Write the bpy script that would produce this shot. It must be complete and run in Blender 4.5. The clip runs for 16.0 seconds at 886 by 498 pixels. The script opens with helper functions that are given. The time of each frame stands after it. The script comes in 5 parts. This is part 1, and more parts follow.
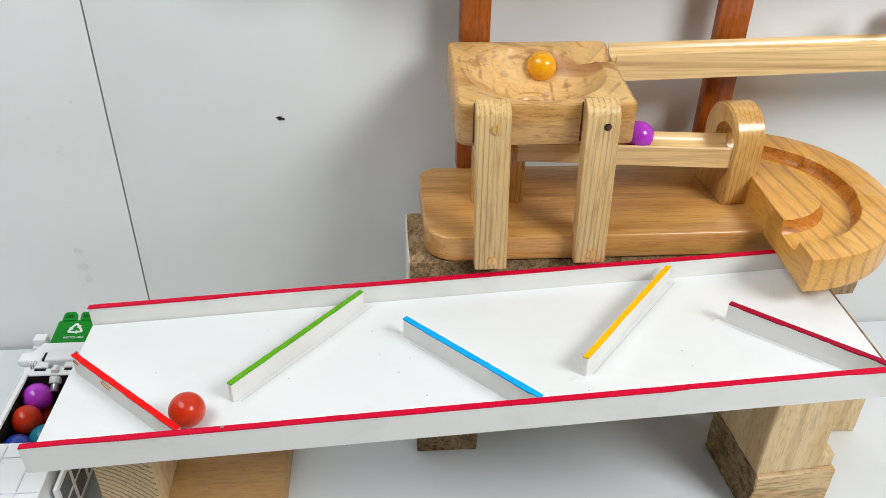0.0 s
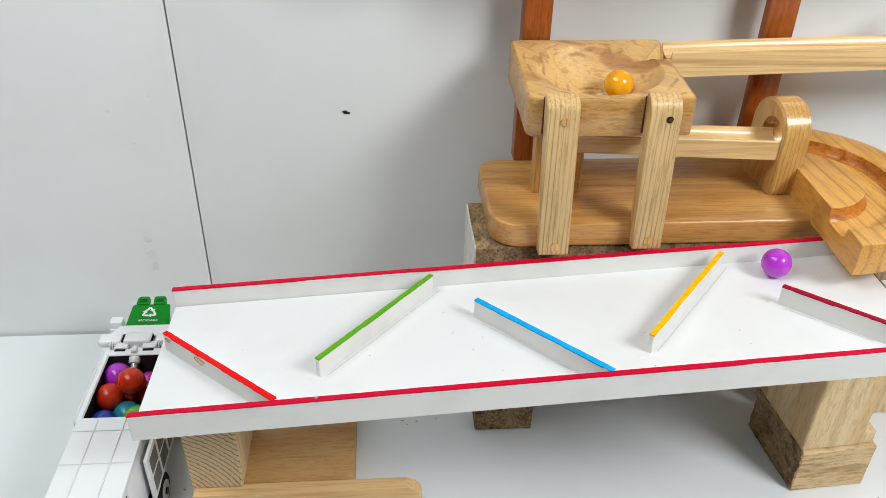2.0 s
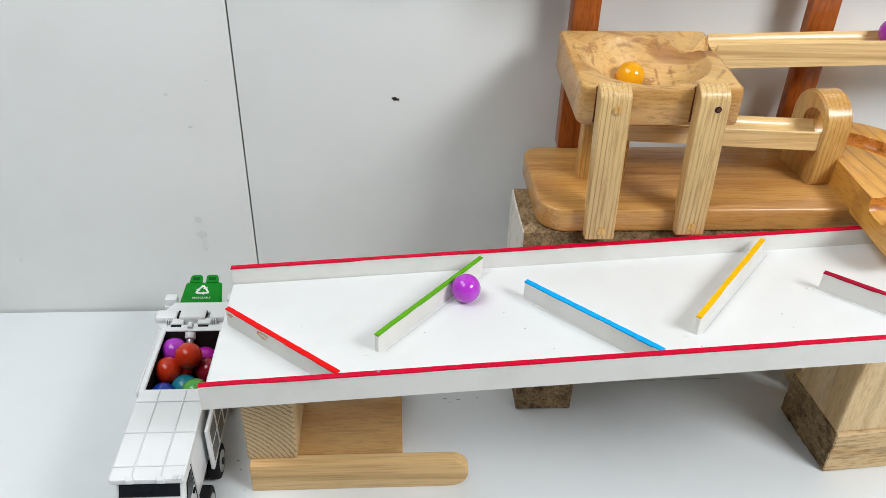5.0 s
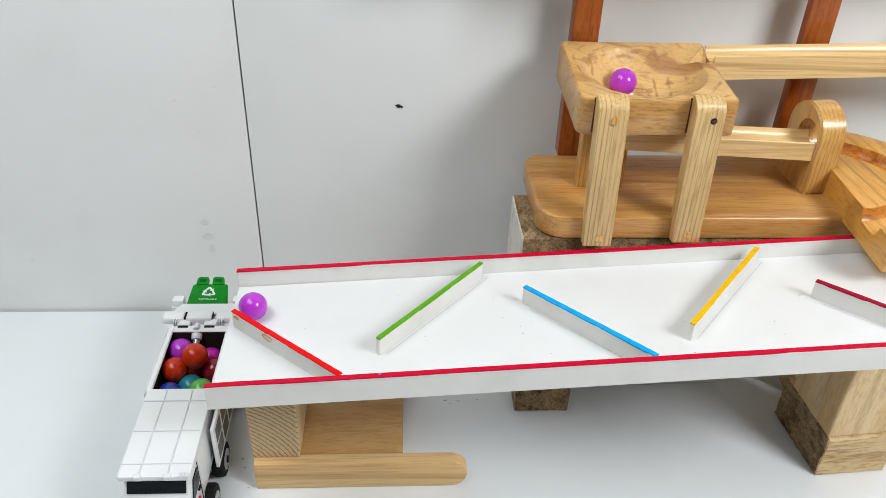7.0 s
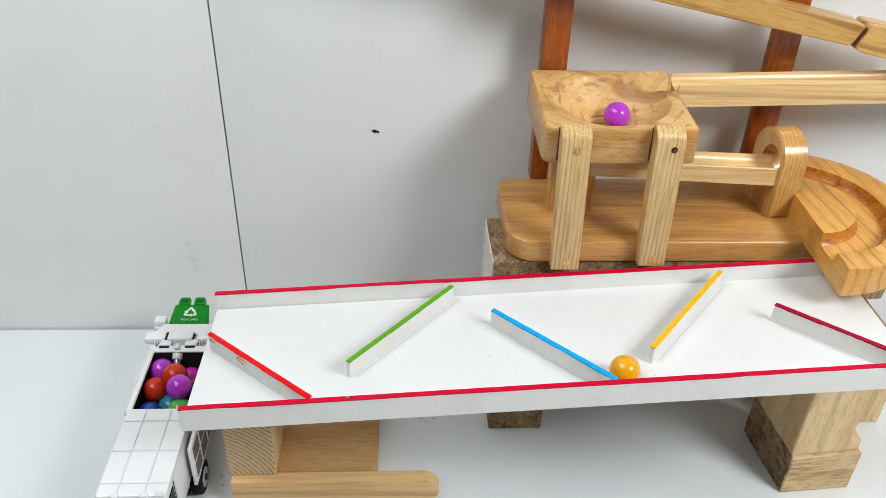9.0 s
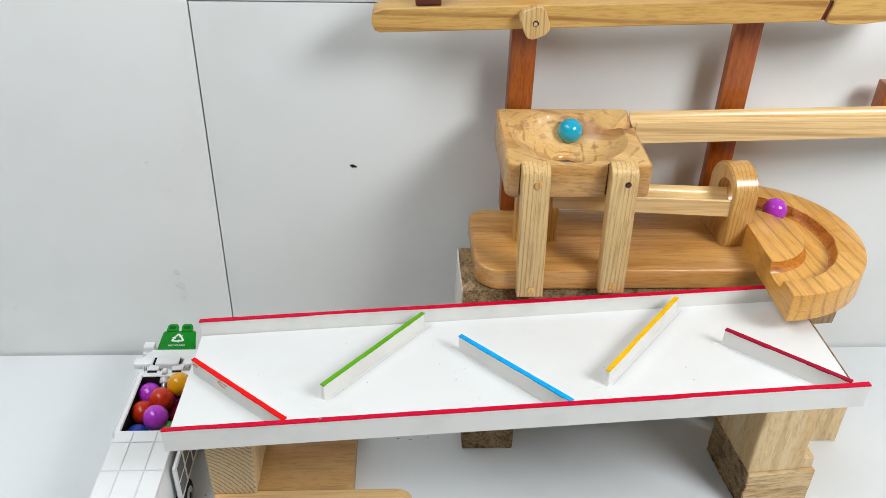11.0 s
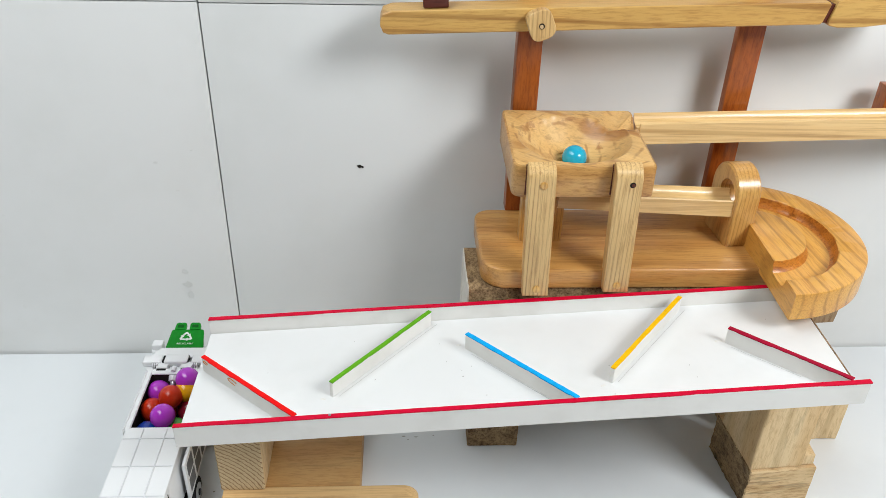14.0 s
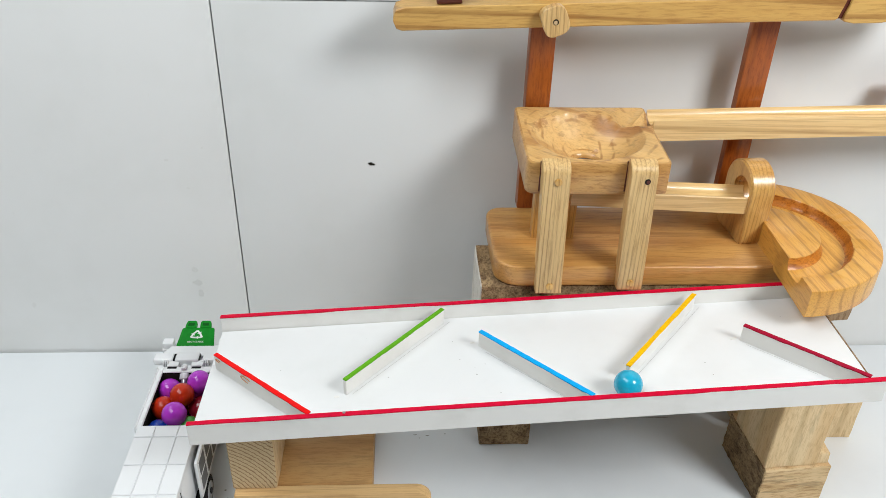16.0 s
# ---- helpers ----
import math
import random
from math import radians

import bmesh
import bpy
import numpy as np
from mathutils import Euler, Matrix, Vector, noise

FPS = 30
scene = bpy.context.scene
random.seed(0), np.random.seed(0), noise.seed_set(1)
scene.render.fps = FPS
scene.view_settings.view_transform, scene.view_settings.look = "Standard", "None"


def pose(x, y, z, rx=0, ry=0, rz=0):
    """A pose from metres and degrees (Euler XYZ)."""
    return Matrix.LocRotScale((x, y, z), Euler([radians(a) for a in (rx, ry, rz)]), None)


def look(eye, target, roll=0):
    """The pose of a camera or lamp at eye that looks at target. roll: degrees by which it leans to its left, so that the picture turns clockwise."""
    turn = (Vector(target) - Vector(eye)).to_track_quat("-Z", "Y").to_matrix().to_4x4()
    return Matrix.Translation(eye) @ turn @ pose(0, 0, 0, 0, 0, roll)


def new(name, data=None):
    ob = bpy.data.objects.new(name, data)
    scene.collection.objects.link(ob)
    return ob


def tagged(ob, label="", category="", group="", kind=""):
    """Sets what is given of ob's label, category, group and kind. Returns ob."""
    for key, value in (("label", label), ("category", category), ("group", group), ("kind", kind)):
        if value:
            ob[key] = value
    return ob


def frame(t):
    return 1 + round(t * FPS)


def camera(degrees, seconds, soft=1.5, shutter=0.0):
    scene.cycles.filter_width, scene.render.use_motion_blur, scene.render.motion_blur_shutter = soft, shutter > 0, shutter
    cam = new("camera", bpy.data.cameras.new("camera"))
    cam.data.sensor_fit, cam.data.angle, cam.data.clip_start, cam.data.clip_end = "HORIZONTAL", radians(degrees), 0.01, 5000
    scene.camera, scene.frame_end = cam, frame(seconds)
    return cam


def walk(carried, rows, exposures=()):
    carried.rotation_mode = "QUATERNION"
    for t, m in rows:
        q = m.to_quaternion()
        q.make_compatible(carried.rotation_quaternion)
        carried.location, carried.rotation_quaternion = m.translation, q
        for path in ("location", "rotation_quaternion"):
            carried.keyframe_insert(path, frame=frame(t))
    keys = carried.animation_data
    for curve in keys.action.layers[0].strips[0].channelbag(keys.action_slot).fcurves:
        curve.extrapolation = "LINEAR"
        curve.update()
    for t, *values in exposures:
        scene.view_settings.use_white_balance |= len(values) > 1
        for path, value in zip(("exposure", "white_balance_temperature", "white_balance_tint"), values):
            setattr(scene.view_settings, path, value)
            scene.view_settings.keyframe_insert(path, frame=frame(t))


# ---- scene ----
cam = camera(57.6, 16.0, soft=0.35)
PATH = [
    (0, (0.085, -0.017, 0.581), (0.221, 1.648, -0.518), 1.1),
    (0.5, (0.069, -0.022, 0.583), (0.205, 1.644, -0.516), 1.2),
    (1, (0.054, -0.033, 0.59), (0.193, 1.634, -0.507), 1.3),
    (1.5, (0.04, -0.044, 0.592), (0.18, 1.623, -0.504), 1.4),
    (2, (0.025, -0.052, 0.59), (0.163, 1.615, -0.506), 1.3),
    (2.5, (0.009, -0.061, 0.592), (0.15, 1.604, -0.508), 1.4),
    (3, (0.001, -0.068, 0.594), (0.135, 1.593, -0.512), 1.4),
    (3.5, (-0.006, -0.067, 0.596), (0.124, 1.588, -0.519), 1.4),
    (4, (-0.011, -0.069, 0.596), (0.114, 1.584, -0.522), 1.5),
    (6.5, (-0.016, -0.08, 0.607), (0.102, 1.574, -0.512), 2.2),
    (7, (-0.013, -0.084, 0.612), (0.097, 1.569, -0.509), 2.1),
    (7.5, (-0.011, -0.087, 0.617), (0.096, 1.566, -0.504), 2.1),
    (8, (-0.009, -0.089, 0.621), (0.099, 1.563, -0.501), 2.1),
    (8.5, (0.0, -0.094, 0.629), (0.108, 1.56, -0.491), 2.1),
    (9, (0.015, -0.093, 0.639), (0.118, 1.568, -0.472), 1.9),
    (9.5, (0.032, -0.097, 0.65), (0.133, 1.575, -0.443), 1.8),
    (10, (0.044, -0.109, 0.663), (0.142, 1.572, -0.415), 1.6),
    (12.5, (0.035, -0.138, 0.673), (0.137, 1.554, -0.388), 1.6),
    (13, (0.033, -0.135, 0.673), (0.134, 1.557, -0.389), 1.6),
    (13.5, (0.035, -0.137, 0.676), (0.137, 1.553, -0.388), 1.6),
    (14, (0.034, -0.138, 0.674), (0.137, 1.554, -0.387), 1.7),
    (14.5, (0.034, -0.14, 0.675), (0.137, 1.553, -0.386), 1.7),
    (15, (0.033, -0.137, 0.673), (0.136, 1.554, -0.389), 1.6),
    (15.5, (0.029, -0.136, 0.673), (0.128, 1.555, -0.39), 1.6),
    (16, (0.023, -0.136, 0.669), (0.122, 1.557, -0.391), 1.6),
]
walk(cam, [(t, look(eye, target, roll)) for t, eye, target, roll in PATH])


# ---- world, light, exposure ----
world = bpy.data.worlds.new("world")
scene.world = world
world.use_nodes = True
world.node_tree.nodes["Background"].inputs[0].default_value = (0.80, 0.88, 1.0, 1)
world.node_tree.nodes["Background"].inputs[1].default_value = 0.25


def area(name, eye, target, sx, sy, power, colour):
    lamp = bpy.data.lights.new(name, "AREA")
    lamp.shape, lamp.size, lamp.size_y, lamp.energy, lamp.color = "RECTANGLE", sx, sy, power, colour
    ob = new(name, lamp)
    ob.matrix_world = look(eye, target)
    return ob


# Two unseen area lamps without fixtures, placed to match shadow directions and brightness.
area("unseen_lamp", (1.10, -0.33, 1.27), (0.46, 0.63, 0.30), 0.58, 0.48, 21.4, (0.955, 0.985, 1.0))
area("unseen_lamp", (-0.60, 0.20, 1.62), (-0.14, 0.52, 0.2), 1.2, 0.85, 20.5, (0.915, 0.975, 1.0))
scene.view_settings.exposure = 0.0


# ---- materials ----
def nodes_of(name):
    m = bpy.data.materials.new(name)
    m.use_nodes = True
    return m, m.node_tree.nodes, m.node_tree.links, m.node_tree.nodes["Principled BSDF"]


def ramp(n, stops):
    r = n.new("ShaderNodeValToRGB")
    e = r.color_ramp.elements
    while len(e) < len(stops):
        e.new(0.5)
    for k, (p, c) in enumerate(stops):
        e[k].position, e[k].color = p, (*c, 1)
    return r


def noise_node(n, l, vec, scale, detail=3.0, rough=0.55):
    t = n.new("ShaderNodeTexNoise")
    t.inputs["Scale"].default_value, t.inputs["Detail"].default_value, t.inputs["Roughness"].default_value = scale, detail, rough
    l.new(vec, t.inputs["Vector"])
    return t


def mix(n, l, a, b, fac, mode="MIX"):
    m = n.new("ShaderNodeMix")
    m.data_type, m.blend_type = "RGBA", mode
    for sock, v in ((m.inputs[6], a), (m.inputs[7], b), (m.inputs[0], fac)):
        if hasattr(v, "default_value"):
            l.new(v, sock)
        elif isinstance(v, tuple):
            sock.default_value = (*v, 1)
        else:
            sock.default_value = v
    return m.outputs[2]


def bump(n, l, bsdf, height, strength, distance=0.001):
    b = n.new("ShaderNodeBump")
    b.inputs["Strength"].default_value, b.inputs["Distance"].default_value = strength, distance
    l.new(height, b.inputs["Height"])
    l.new(b.outputs[0], bsdf.inputs["Normal"])


def wood(name, light, dark, axis, period=0.006, rough=0.45, coat=0.0, wander=0.02, strength=0.7, turn=(0, 0, 0), stretch=0.08, streak=0.0, fibre=0.6, blotch=0.75):
    """Sawn or varnished wood whose grain runs along the given axis: year rings that wander and fade, fibres, blotches."""
    light = tuple(a * k for a, k in zip(light, (0.96, 0.91, 0.83)))
    m, n, l, b = nodes_of(name)
    tc = n.new("ShaderNodeTexCoord")
    info = n.new("ShaderNodeObjectInfo")
    shift = n.new("ShaderNodeVectorMath")
    shift.operation = "MULTIPLY_ADD"
    l.new(info.outputs["Random"], shift.inputs[0])
    shift.inputs[1].default_value = (0.37, 0.53, 0.71)
    l.new(tc.outputs["Object"], shift.inputs[2])
    spin = n.new("ShaderNodeMapping")
    spin.inputs["Rotation"].default_value = [radians(a) for a in turn]
    l.new(shift.outputs[0], spin.inputs["Vector"])
    mp = n.new("ShaderNodeMapping")
    sc = [1.0, 1.0, 1.0]
    sc["xyz".index(axis)] = stretch
    mp.inputs["Scale"].default_value = sc
    l.new(spin.outputs[0], mp.inputs["Vector"])
    drift = noise_node(n, l, mp.outputs[0], 22, 2.0, 0.5)
    off = n.new("ShaderNodeVectorMath")
    off.operation = "MULTIPLY_ADD"
    l.new(drift.outputs["Color"], off.inputs[0])
    off.inputs[1].default_value = (wander, wander, wander)
    l.new(mp.outputs[0], off.inputs[2])
    w = n.new("ShaderNodeTexWave")
    w.wave_type = "BANDS"
    w.bands_direction = {"x": "DIAGONAL", "y": "X", "z": "X"}[axis]
    w.inputs["Scale"].default_value = 2 * math.pi / 20 / period * (0.6 if axis == "x" else 1.0)
    w.inputs["Distortion"].default_value = 0.0
    l.new(off.outputs[0], w.inputs["Vector"])
    fine = noise_node(n, l, mp.outputs[0], 480, 6.0, 0.72)
    blot = noise_node(n, l, mp.outputs[0], 40, 4.0, 0.55)
    fade = noise_node(n, l, mp.outputs[0], 60, 2.0, 0.5)
    ring = ramp(n, [(0.0, (1, 1, 1)), (0.05, (0.85, 0.85, 0.85)), (0.16, (0.16, 0.16, 0.16)), (1.0, (0, 0, 0))])
    l.new(w.outputs["Fac"], ring.inputs[0])
    fr = ramp(n, [(0.30, (0.25 * strength,) * 3), (0.70, (strength,) * 3)])
    l.new(fade.outputs["Fac"], fr.inputs[0])
    amount = mix(n, l, ring.outputs[0], fr.outputs[0], 1.0, "MULTIPLY")
    c = mix(n, l, light, dark, amount)
    r2 = ramp(n, [(0.38, (0.48, 0.31, 0.17)), (0.52, (1.0, 1.0, 1.0))])
    l.new(fine.outputs["Fac"], r2.inputs[0])
    c = mix(n, l, c, r2.outputs[0], fibre, "MULTIPLY")
    r3 = ramp(n, [(0.30, (0.82, 0.66, 0.48)), (0.62, (1.0, 1.0, 1.0))])
    l.new(blot.outputs["Fac"], r3.inputs[0])
    c = mix(n, l, c, r3.outputs[0], blotch, "MULTIPLY")
    if streak:
        s = noise_node(n, l, mp.outputs[0], 110, 3.0, 0.7)
        r4 = ramp(n, [(0.57, (0, 0, 0)), (0.66, (streak,) * 3)])
        l.new(s.outputs["Fac"], r4.inputs[0])
        c = mix(n, l, c, tuple(0.45 * v for v in dark), r4.outputs[0])
    l.new(c, b.inputs["Base Color"])
    b.inputs["Roughness"].default_value = rough
    b.inputs["Coat Weight"].default_value = coat
    b.inputs["Coat Roughness"].default_value = 0.14
    bump(n, l, b, fine.outputs["Fac"], 0.3, 0.0005)
    return m


def hollow_wood(name):
    """Turned beech hollow: pale smooth wood with reddish torn grain in patches along its rim and a few long curved cuts."""
    m = wood(name, (0.80, 0.545, 0.235), (0.40, 0.165, 0.042), "x", 0.022, 0.40, 0.25, 0.08, 0.8, (0, 10, 30), 0.07, 0.35, 0.30, 0.5)
    n, l = m.node_tree.nodes, m.node_tree.links
    b = n["Principled BSDF"]
    c = b.inputs["Base Color"].links[0].from_socket
    tc = n.new("ShaderNodeTexCoord")
    mp = n.new("ShaderNodeMapping")
    mp.inputs["Scale"].default_value = (0.28, 1.0, 1.0)
    mp.inputs["Rotation"].default_value = (0, 0, radians(-18))
    l.new(tc.outputs["Object"], mp.inputs["Vector"])
    t = noise_node(n, l, mp.outputs[0], 230, 5.0, 0.65)
    spots = [(-0.053 + 0.055 * math.cos(radians(a)), 0.001 + 0.044 * math.sin(radians(a)), size) for a, size in ((165, 0.006), (150, 0.009), (137, 0.008), (122, 0.006), (88, 0.008), (72, 0.011), (58, 0.007))]
    for x, y, size in spots + [(0.010, 0.020, 0.009), (-0.040, 0.012, 0.007), (-0.022, 0.016, 0.006)]:
        d = n.new("ShaderNodeVectorMath")
        d.operation = "DISTANCE"
        l.new(tc.outputs["Object"], d.inputs[0])
        d.inputs[1].default_value = (x, y, 0.109 + 0.030 * min(1.0, ((x + 0.053) ** 2 + (1.25 * y) ** 2) / 0.057 ** 2) + 0.06 * y)
        k = n.new("ShaderNodeMath")
        k.operation = "MULTIPLY_ADD"
        l.new(d.outputs["Value"], k.inputs[0])
        k.inputs[1].default_value = -0.32 / size
        l.new(t.outputs["Fac"], k.inputs[2])
        r = ramp(n, [(0.30, (0, 0, 0)), (0.42, (0.6, 0.6, 0.6))])
        l.new(k.outputs[0], r.inputs[0])
        c = mix(n, l, c, (0.34, 0.135, 0.032), r.outputs[0])
    turned = n.new("ShaderNodeMapping")
    turned.inputs["Location"].default_value = (0.060, -0.012, 0)
    l.new(tc.outputs["Object"], turned.inputs["Vector"])
    w = n.new("ShaderNodeTexWave")
    w.wave_type, w.rings_direction = "RINGS", "Z"
    w.inputs["Scale"].default_value = 2 * math.pi / 20 / 0.013
    w.inputs["Distortion"].default_value, w.inputs["Detail"].default_value, w.inputs["Detail Scale"].default_value = 5.5, 3.0, 0.7
    l.new(turned.outputs[0], w.inputs["Vector"])
    arcs = ramp(n, [(0.0, (0.75, 0.75, 0.75)), (0.06, (0.5, 0.5, 0.5)), (0.17, (0, 0, 0)), (1.0, (0, 0, 0))])
    l.new(w.outputs["Fac"], arcs.inputs[0])
    cut = ramp(n, [(0.46, (0, 0, 0)), (0.60, (1, 1, 1))])
    l.new(noise_node(n, l, tc.outputs["Object"], 55, 2.0).outputs["Fac"], cut.inputs[0])
    c = mix(n, l, c, (0.36, 0.165, 0.048), mix(n, l, arcs.outputs[0], cut.outputs[0], 1.0, "MULTIPLY"))
    l.new(c, b.inputs["Base Color"])
    return m


def torn_wood(name, light, dark):
    """Broken, saw-torn timber: dark pits, pale splinters, no clear grain."""
    m, n, l, b = nodes_of(name)
    tc = n.new("ShaderNodeTexCoord")
    mp = n.new("ShaderNodeMapping")
    mp.inputs["Scale"].default_value = (1.0, 0.55, 1.0)
    l.new(tc.outputs["Object"], mp.inputs["Vector"])
    big = noise_node(n, l, mp.outputs[0], 75, 5.0, 0.65)
    small = noise_node(n, l, mp.outputs[0], 420, 5.0, 0.7)
    r1 = ramp(n, [(0.34, dark), (0.48, tuple(0.55 * a + 0.45 * c for a, c in zip(light, dark))), (0.66, light)])
    l.new(big.outputs["Fac"], r1.inputs[0])
    r2 = ramp(n, [(0.36, (0.30, 0.24, 0.18)), (0.55, (1.0, 1.0, 1.0))])
    l.new(small.outputs["Fac"], r2.inputs[0])
    l.new(mix(n, l, r1.outputs[0], r2.outputs[0], 0.8, "MULTIPLY"), b.inputs["Base Color"])
    b.inputs["Roughness"].default_value = 0.95
    bump(n, l, b, small.outputs["Fac"], 0.9, 0.002)
    return m


def end_grain(name, light, dark, centre, period=0.0045):
    """Sawn end of a board: curved year rings and rough fibre."""
    m, n, l, b = nodes_of(name)
    tc = n.new("ShaderNodeTexCoord")
    mp = n.new("ShaderNodeMapping")
    mp.inputs["Location"].default_value = centre
    l.new(tc.outputs["Object"], mp.inputs["Vector"])
    w = n.new("ShaderNodeTexWave")
    w.wave_type, w.rings_direction = "RINGS", "Y"
    w.inputs["Scale"].default_value = 2 * math.pi / 20 / period
    w.inputs["Distortion"].default_value = 2.4
    w.inputs["Detail"].default_value = 3.0
    w.inputs["Detail Scale"].default_value = 3.0
    l.new(mp.outputs[0], w.inputs["Vector"])
    fine = noise_node(n, l, tc.outputs["Object"], 700, 4.0, 0.65)
    r1 = ramp(n, [(0.0, dark), (0.08, tuple(0.7 * a + 0.3 * c for a, c in zip(dark, light))), (0.30, light), (1.0, light)])
    l.new(w.outputs["Fac"], r1.inputs[0])
    r2 = ramp(n, [(0.3, (0.7, 0.64, 0.55)), (0.65, (1.0, 1.0, 1.0))])
    l.new(fine.outputs["Fac"], r2.inputs[0])
    l.new(mix(n, l, r1.outputs[0], r2.outputs[0], 0.6, "MULTIPLY"), b.inputs["Base Color"])
    b.inputs["Roughness"].default_value = 0.85
    bump(n, l, b, fine.outputs["Fac"], 0.5, 0.0008)
    return m


def paint(name, colour, stain, rough=0.4, scale=9.0, amount=0.35, grit=0.15, coat=0.0):
    """Painted or moulded surface with faint dirt at two scales."""
    m, n, l, b = nodes_of(name)
    tc = n.new("ShaderNodeTexCoord")
    big = noise_node(n, l, tc.outputs["Object"], scale, 4.0, 0.6)
    small = noise_node(n, l, tc.outputs["Object"], scale * 40, 3.0, 0.6)
    r1 = ramp(n, [(0.48, (0, 0, 0)), (0.78, (amount, amount, amount))])
    l.new(big.outputs["Fac"], r1.inputs[0])
    c = mix(n, l, colour, stain, r1.outputs[0])
    r2 = ramp(n, [(0.66, (0, 0, 0)), (0.80, (amount * 0.8,) * 3)])
    l.new(small.outputs["Fac"], r2.inputs[0])
    c = mix(n, l, c, stain, r2.outputs[0])
    l.new(c, b.inputs["Base Color"])
    b.inputs["Roughness"].default_value = rough
    b.inputs["Coat Weight"].default_value = coat
    bump(n, l, b, small.outputs["Fac"], grit, 0.0004)
    return m


def plain(name, colour, rough=0.5, metal=0.0):
    m, n, l, b = nodes_of(name)
    tc = n.new("ShaderNodeTexCoord")
    t = noise_node(n, l, tc.outputs["Object"], 220, 3.0)
    r = ramp(n, [(0.3, tuple(0.82 * c for c in colour)), (0.7, colour)])
    l.new(t.outputs["Fac"], r.inputs[0])
    l.new(r.outputs[0], b.inputs["Base Color"])
    b.inputs["Roughness"].default_value, b.inputs["Metallic"].default_value = rough, metal
    b.inputs["Specular IOR Level"].default_value = 0.5 if metal else 0.10
    return m


def ball_paint(name, colour, deep, rough=0.22, coat=0.6, fleck=0.5):
    """Pearly paint on a wooden ball, with fine mottling."""
    m, n, l, b = nodes_of(name)
    tc = n.new("ShaderNodeTexCoord")
    t = noise_node(n, l, tc.outputs["Object"], 130, 4.0, 0.6)
    r = ramp(n, [(0.35, deep), (0.62, colour)])
    l.new(t.outputs["Fac"], r.inputs[0])
    l.new(mix(n, l, colour, r.outputs[0], fleck), b.inputs["Base Color"])
    b.inputs["Roughness"].default_value = rough
    b.inputs["Coat Weight"].default_value, b.inputs["Coat Roughness"].default_value = coat, 0.08
    b.inputs["Specular IOR Level"].default_value = 0.25
    return m


WALL = paint("wall_panel_paint", (0.76, 0.77, 0.765), (0.60, 0.61, 0.58), 0.36, 5.0, 0.35, 0.06)
STAIN = paint("faint_wall_mark", (0.750, 0.757, 0.745), (0.725, 0.73, 0.71), 0.5, 60.0, 0.5, 0.1)
TABLE = paint("white_table_laminate", (0.80, 0.83, 0.85), (0.62, 0.64, 0.66), 0.30, 7.0, 0.25, 0.05)
# Tone chosen for the bounce from walls and ceiling out of view.
BOUNCE_ROOM = paint("bounce_room_paint", (0.17, 0.120, 0.080), (0.13, 0.092, 0.062), 0.7, 2.0, 0.3, 0.1)
FLOOR = paint("floor_paint", (0.30, 0.27, 0.24), (0.2, 0.18, 0.16), 0.5, 3.0, 0.4, 0.2)
DECK = paint("white_board_paint", (0.765, 0.775, 0.775), (0.58, 0.58, 0.55), 0.45, 14.0, 0.22, 0.12)
RAIL_WHITE = paint("white_rail_paint", (0.78, 0.77, 0.74), (0.55, 0.53, 0.48), 0.5, 22.0, 0.35, 0.2)
CRIMSON = plain("crimson_marker", (0.68, 0.002, 0.036), 0.45)
RED = plain("red_marker", (0.90, 0.004, 0.004), 0.45)
DARK_RED = plain("dark_red_marker", (0.40, 0.004, 0.034), 0.45)
GREEN = plain("green_marker", (0.13, 0.42, 0.012), 0.45)
BLUE = plain("blue_marker", (0.004, 0.43, 0.92), 0.45)
YELLOW = plain("yellow_marker", (0.95, 0.53, 0.006), 0.45)
ORANGE_INK = plain("orange_ink", (0.70, 0.25, 0.03), 0.6)
BEECH = wood("carved_beech", (0.64, 0.395, 0.148), (0.34, 0.145, 0.036), "x", 0.013, 0.32, 0.4, 0.04, 0.6, (0, 0, 10), 0.07, 0.22, 0.55, 0.75)
CARVED = hollow_wood("carved_hollow")
PINE_UP = wood("pine_upright", (0.80, 0.59, 0.29), (0.40, 0.205, 0.065), "z", 0.0040, 0.36, 0.25, 0.010, 0.85, (0, 0, 0), 0.05, 0.0, 0.5, 0.45)
PINE_RAIL = wood("pine_rail", (0.90, 0.69, 0.36), (0.56, 0.345, 0.125), "x", 0.0055, 0.32, 0.35, 0.008, 0.8, (0, 0, 0), 0.02, 0.0, 0.40, 0.35)
PINE_GOLD = wood("golden_pine", (0.77, 0.435, 0.100), (0.38, 0.165, 0.028), "y", 0.0150, 0.36, 0.3, 0.018, 0.9, (0, 0, -7), 0.06, 0.0, 0.40, 0.6)
PINE_BEAM = wood("beam_pine", (0.70, 0.455, 0.150), (0.36, 0.17, 0.040), "x", 0.0090, 0.42, 0.15, 0.045, 1.0, (0, 0, 0), 0.07, 0.0, 0.40, 0.5)
ARCH_PINE = wood("arch_pine", (0.74, 0.475, 0.165), (0.38, 0.175, 0.042), "z", 0.0045, 0.30, 0.4, 0.014, 0.8, (0, 0, 0), 0.10, 0.0, 0.45)
OAK_BASE = wood("base_oak", (0.66, 0.385, 0.130), (0.34, 0.145, 0.036), "x", 0.017, 0.36, 0.3, 0.050, 0.7, (0, 0, 0), 0.07, 0.12, 0.5, 0.8)
MAHOGANY = wood("red_post_wood", (0.46, 0.130, 0.019), (0.20, 0.048, 0.009), "z", 0.010, 0.38, 0.25, 0.04, 0.5, (0, 0, 0), 0.14, 0.25)
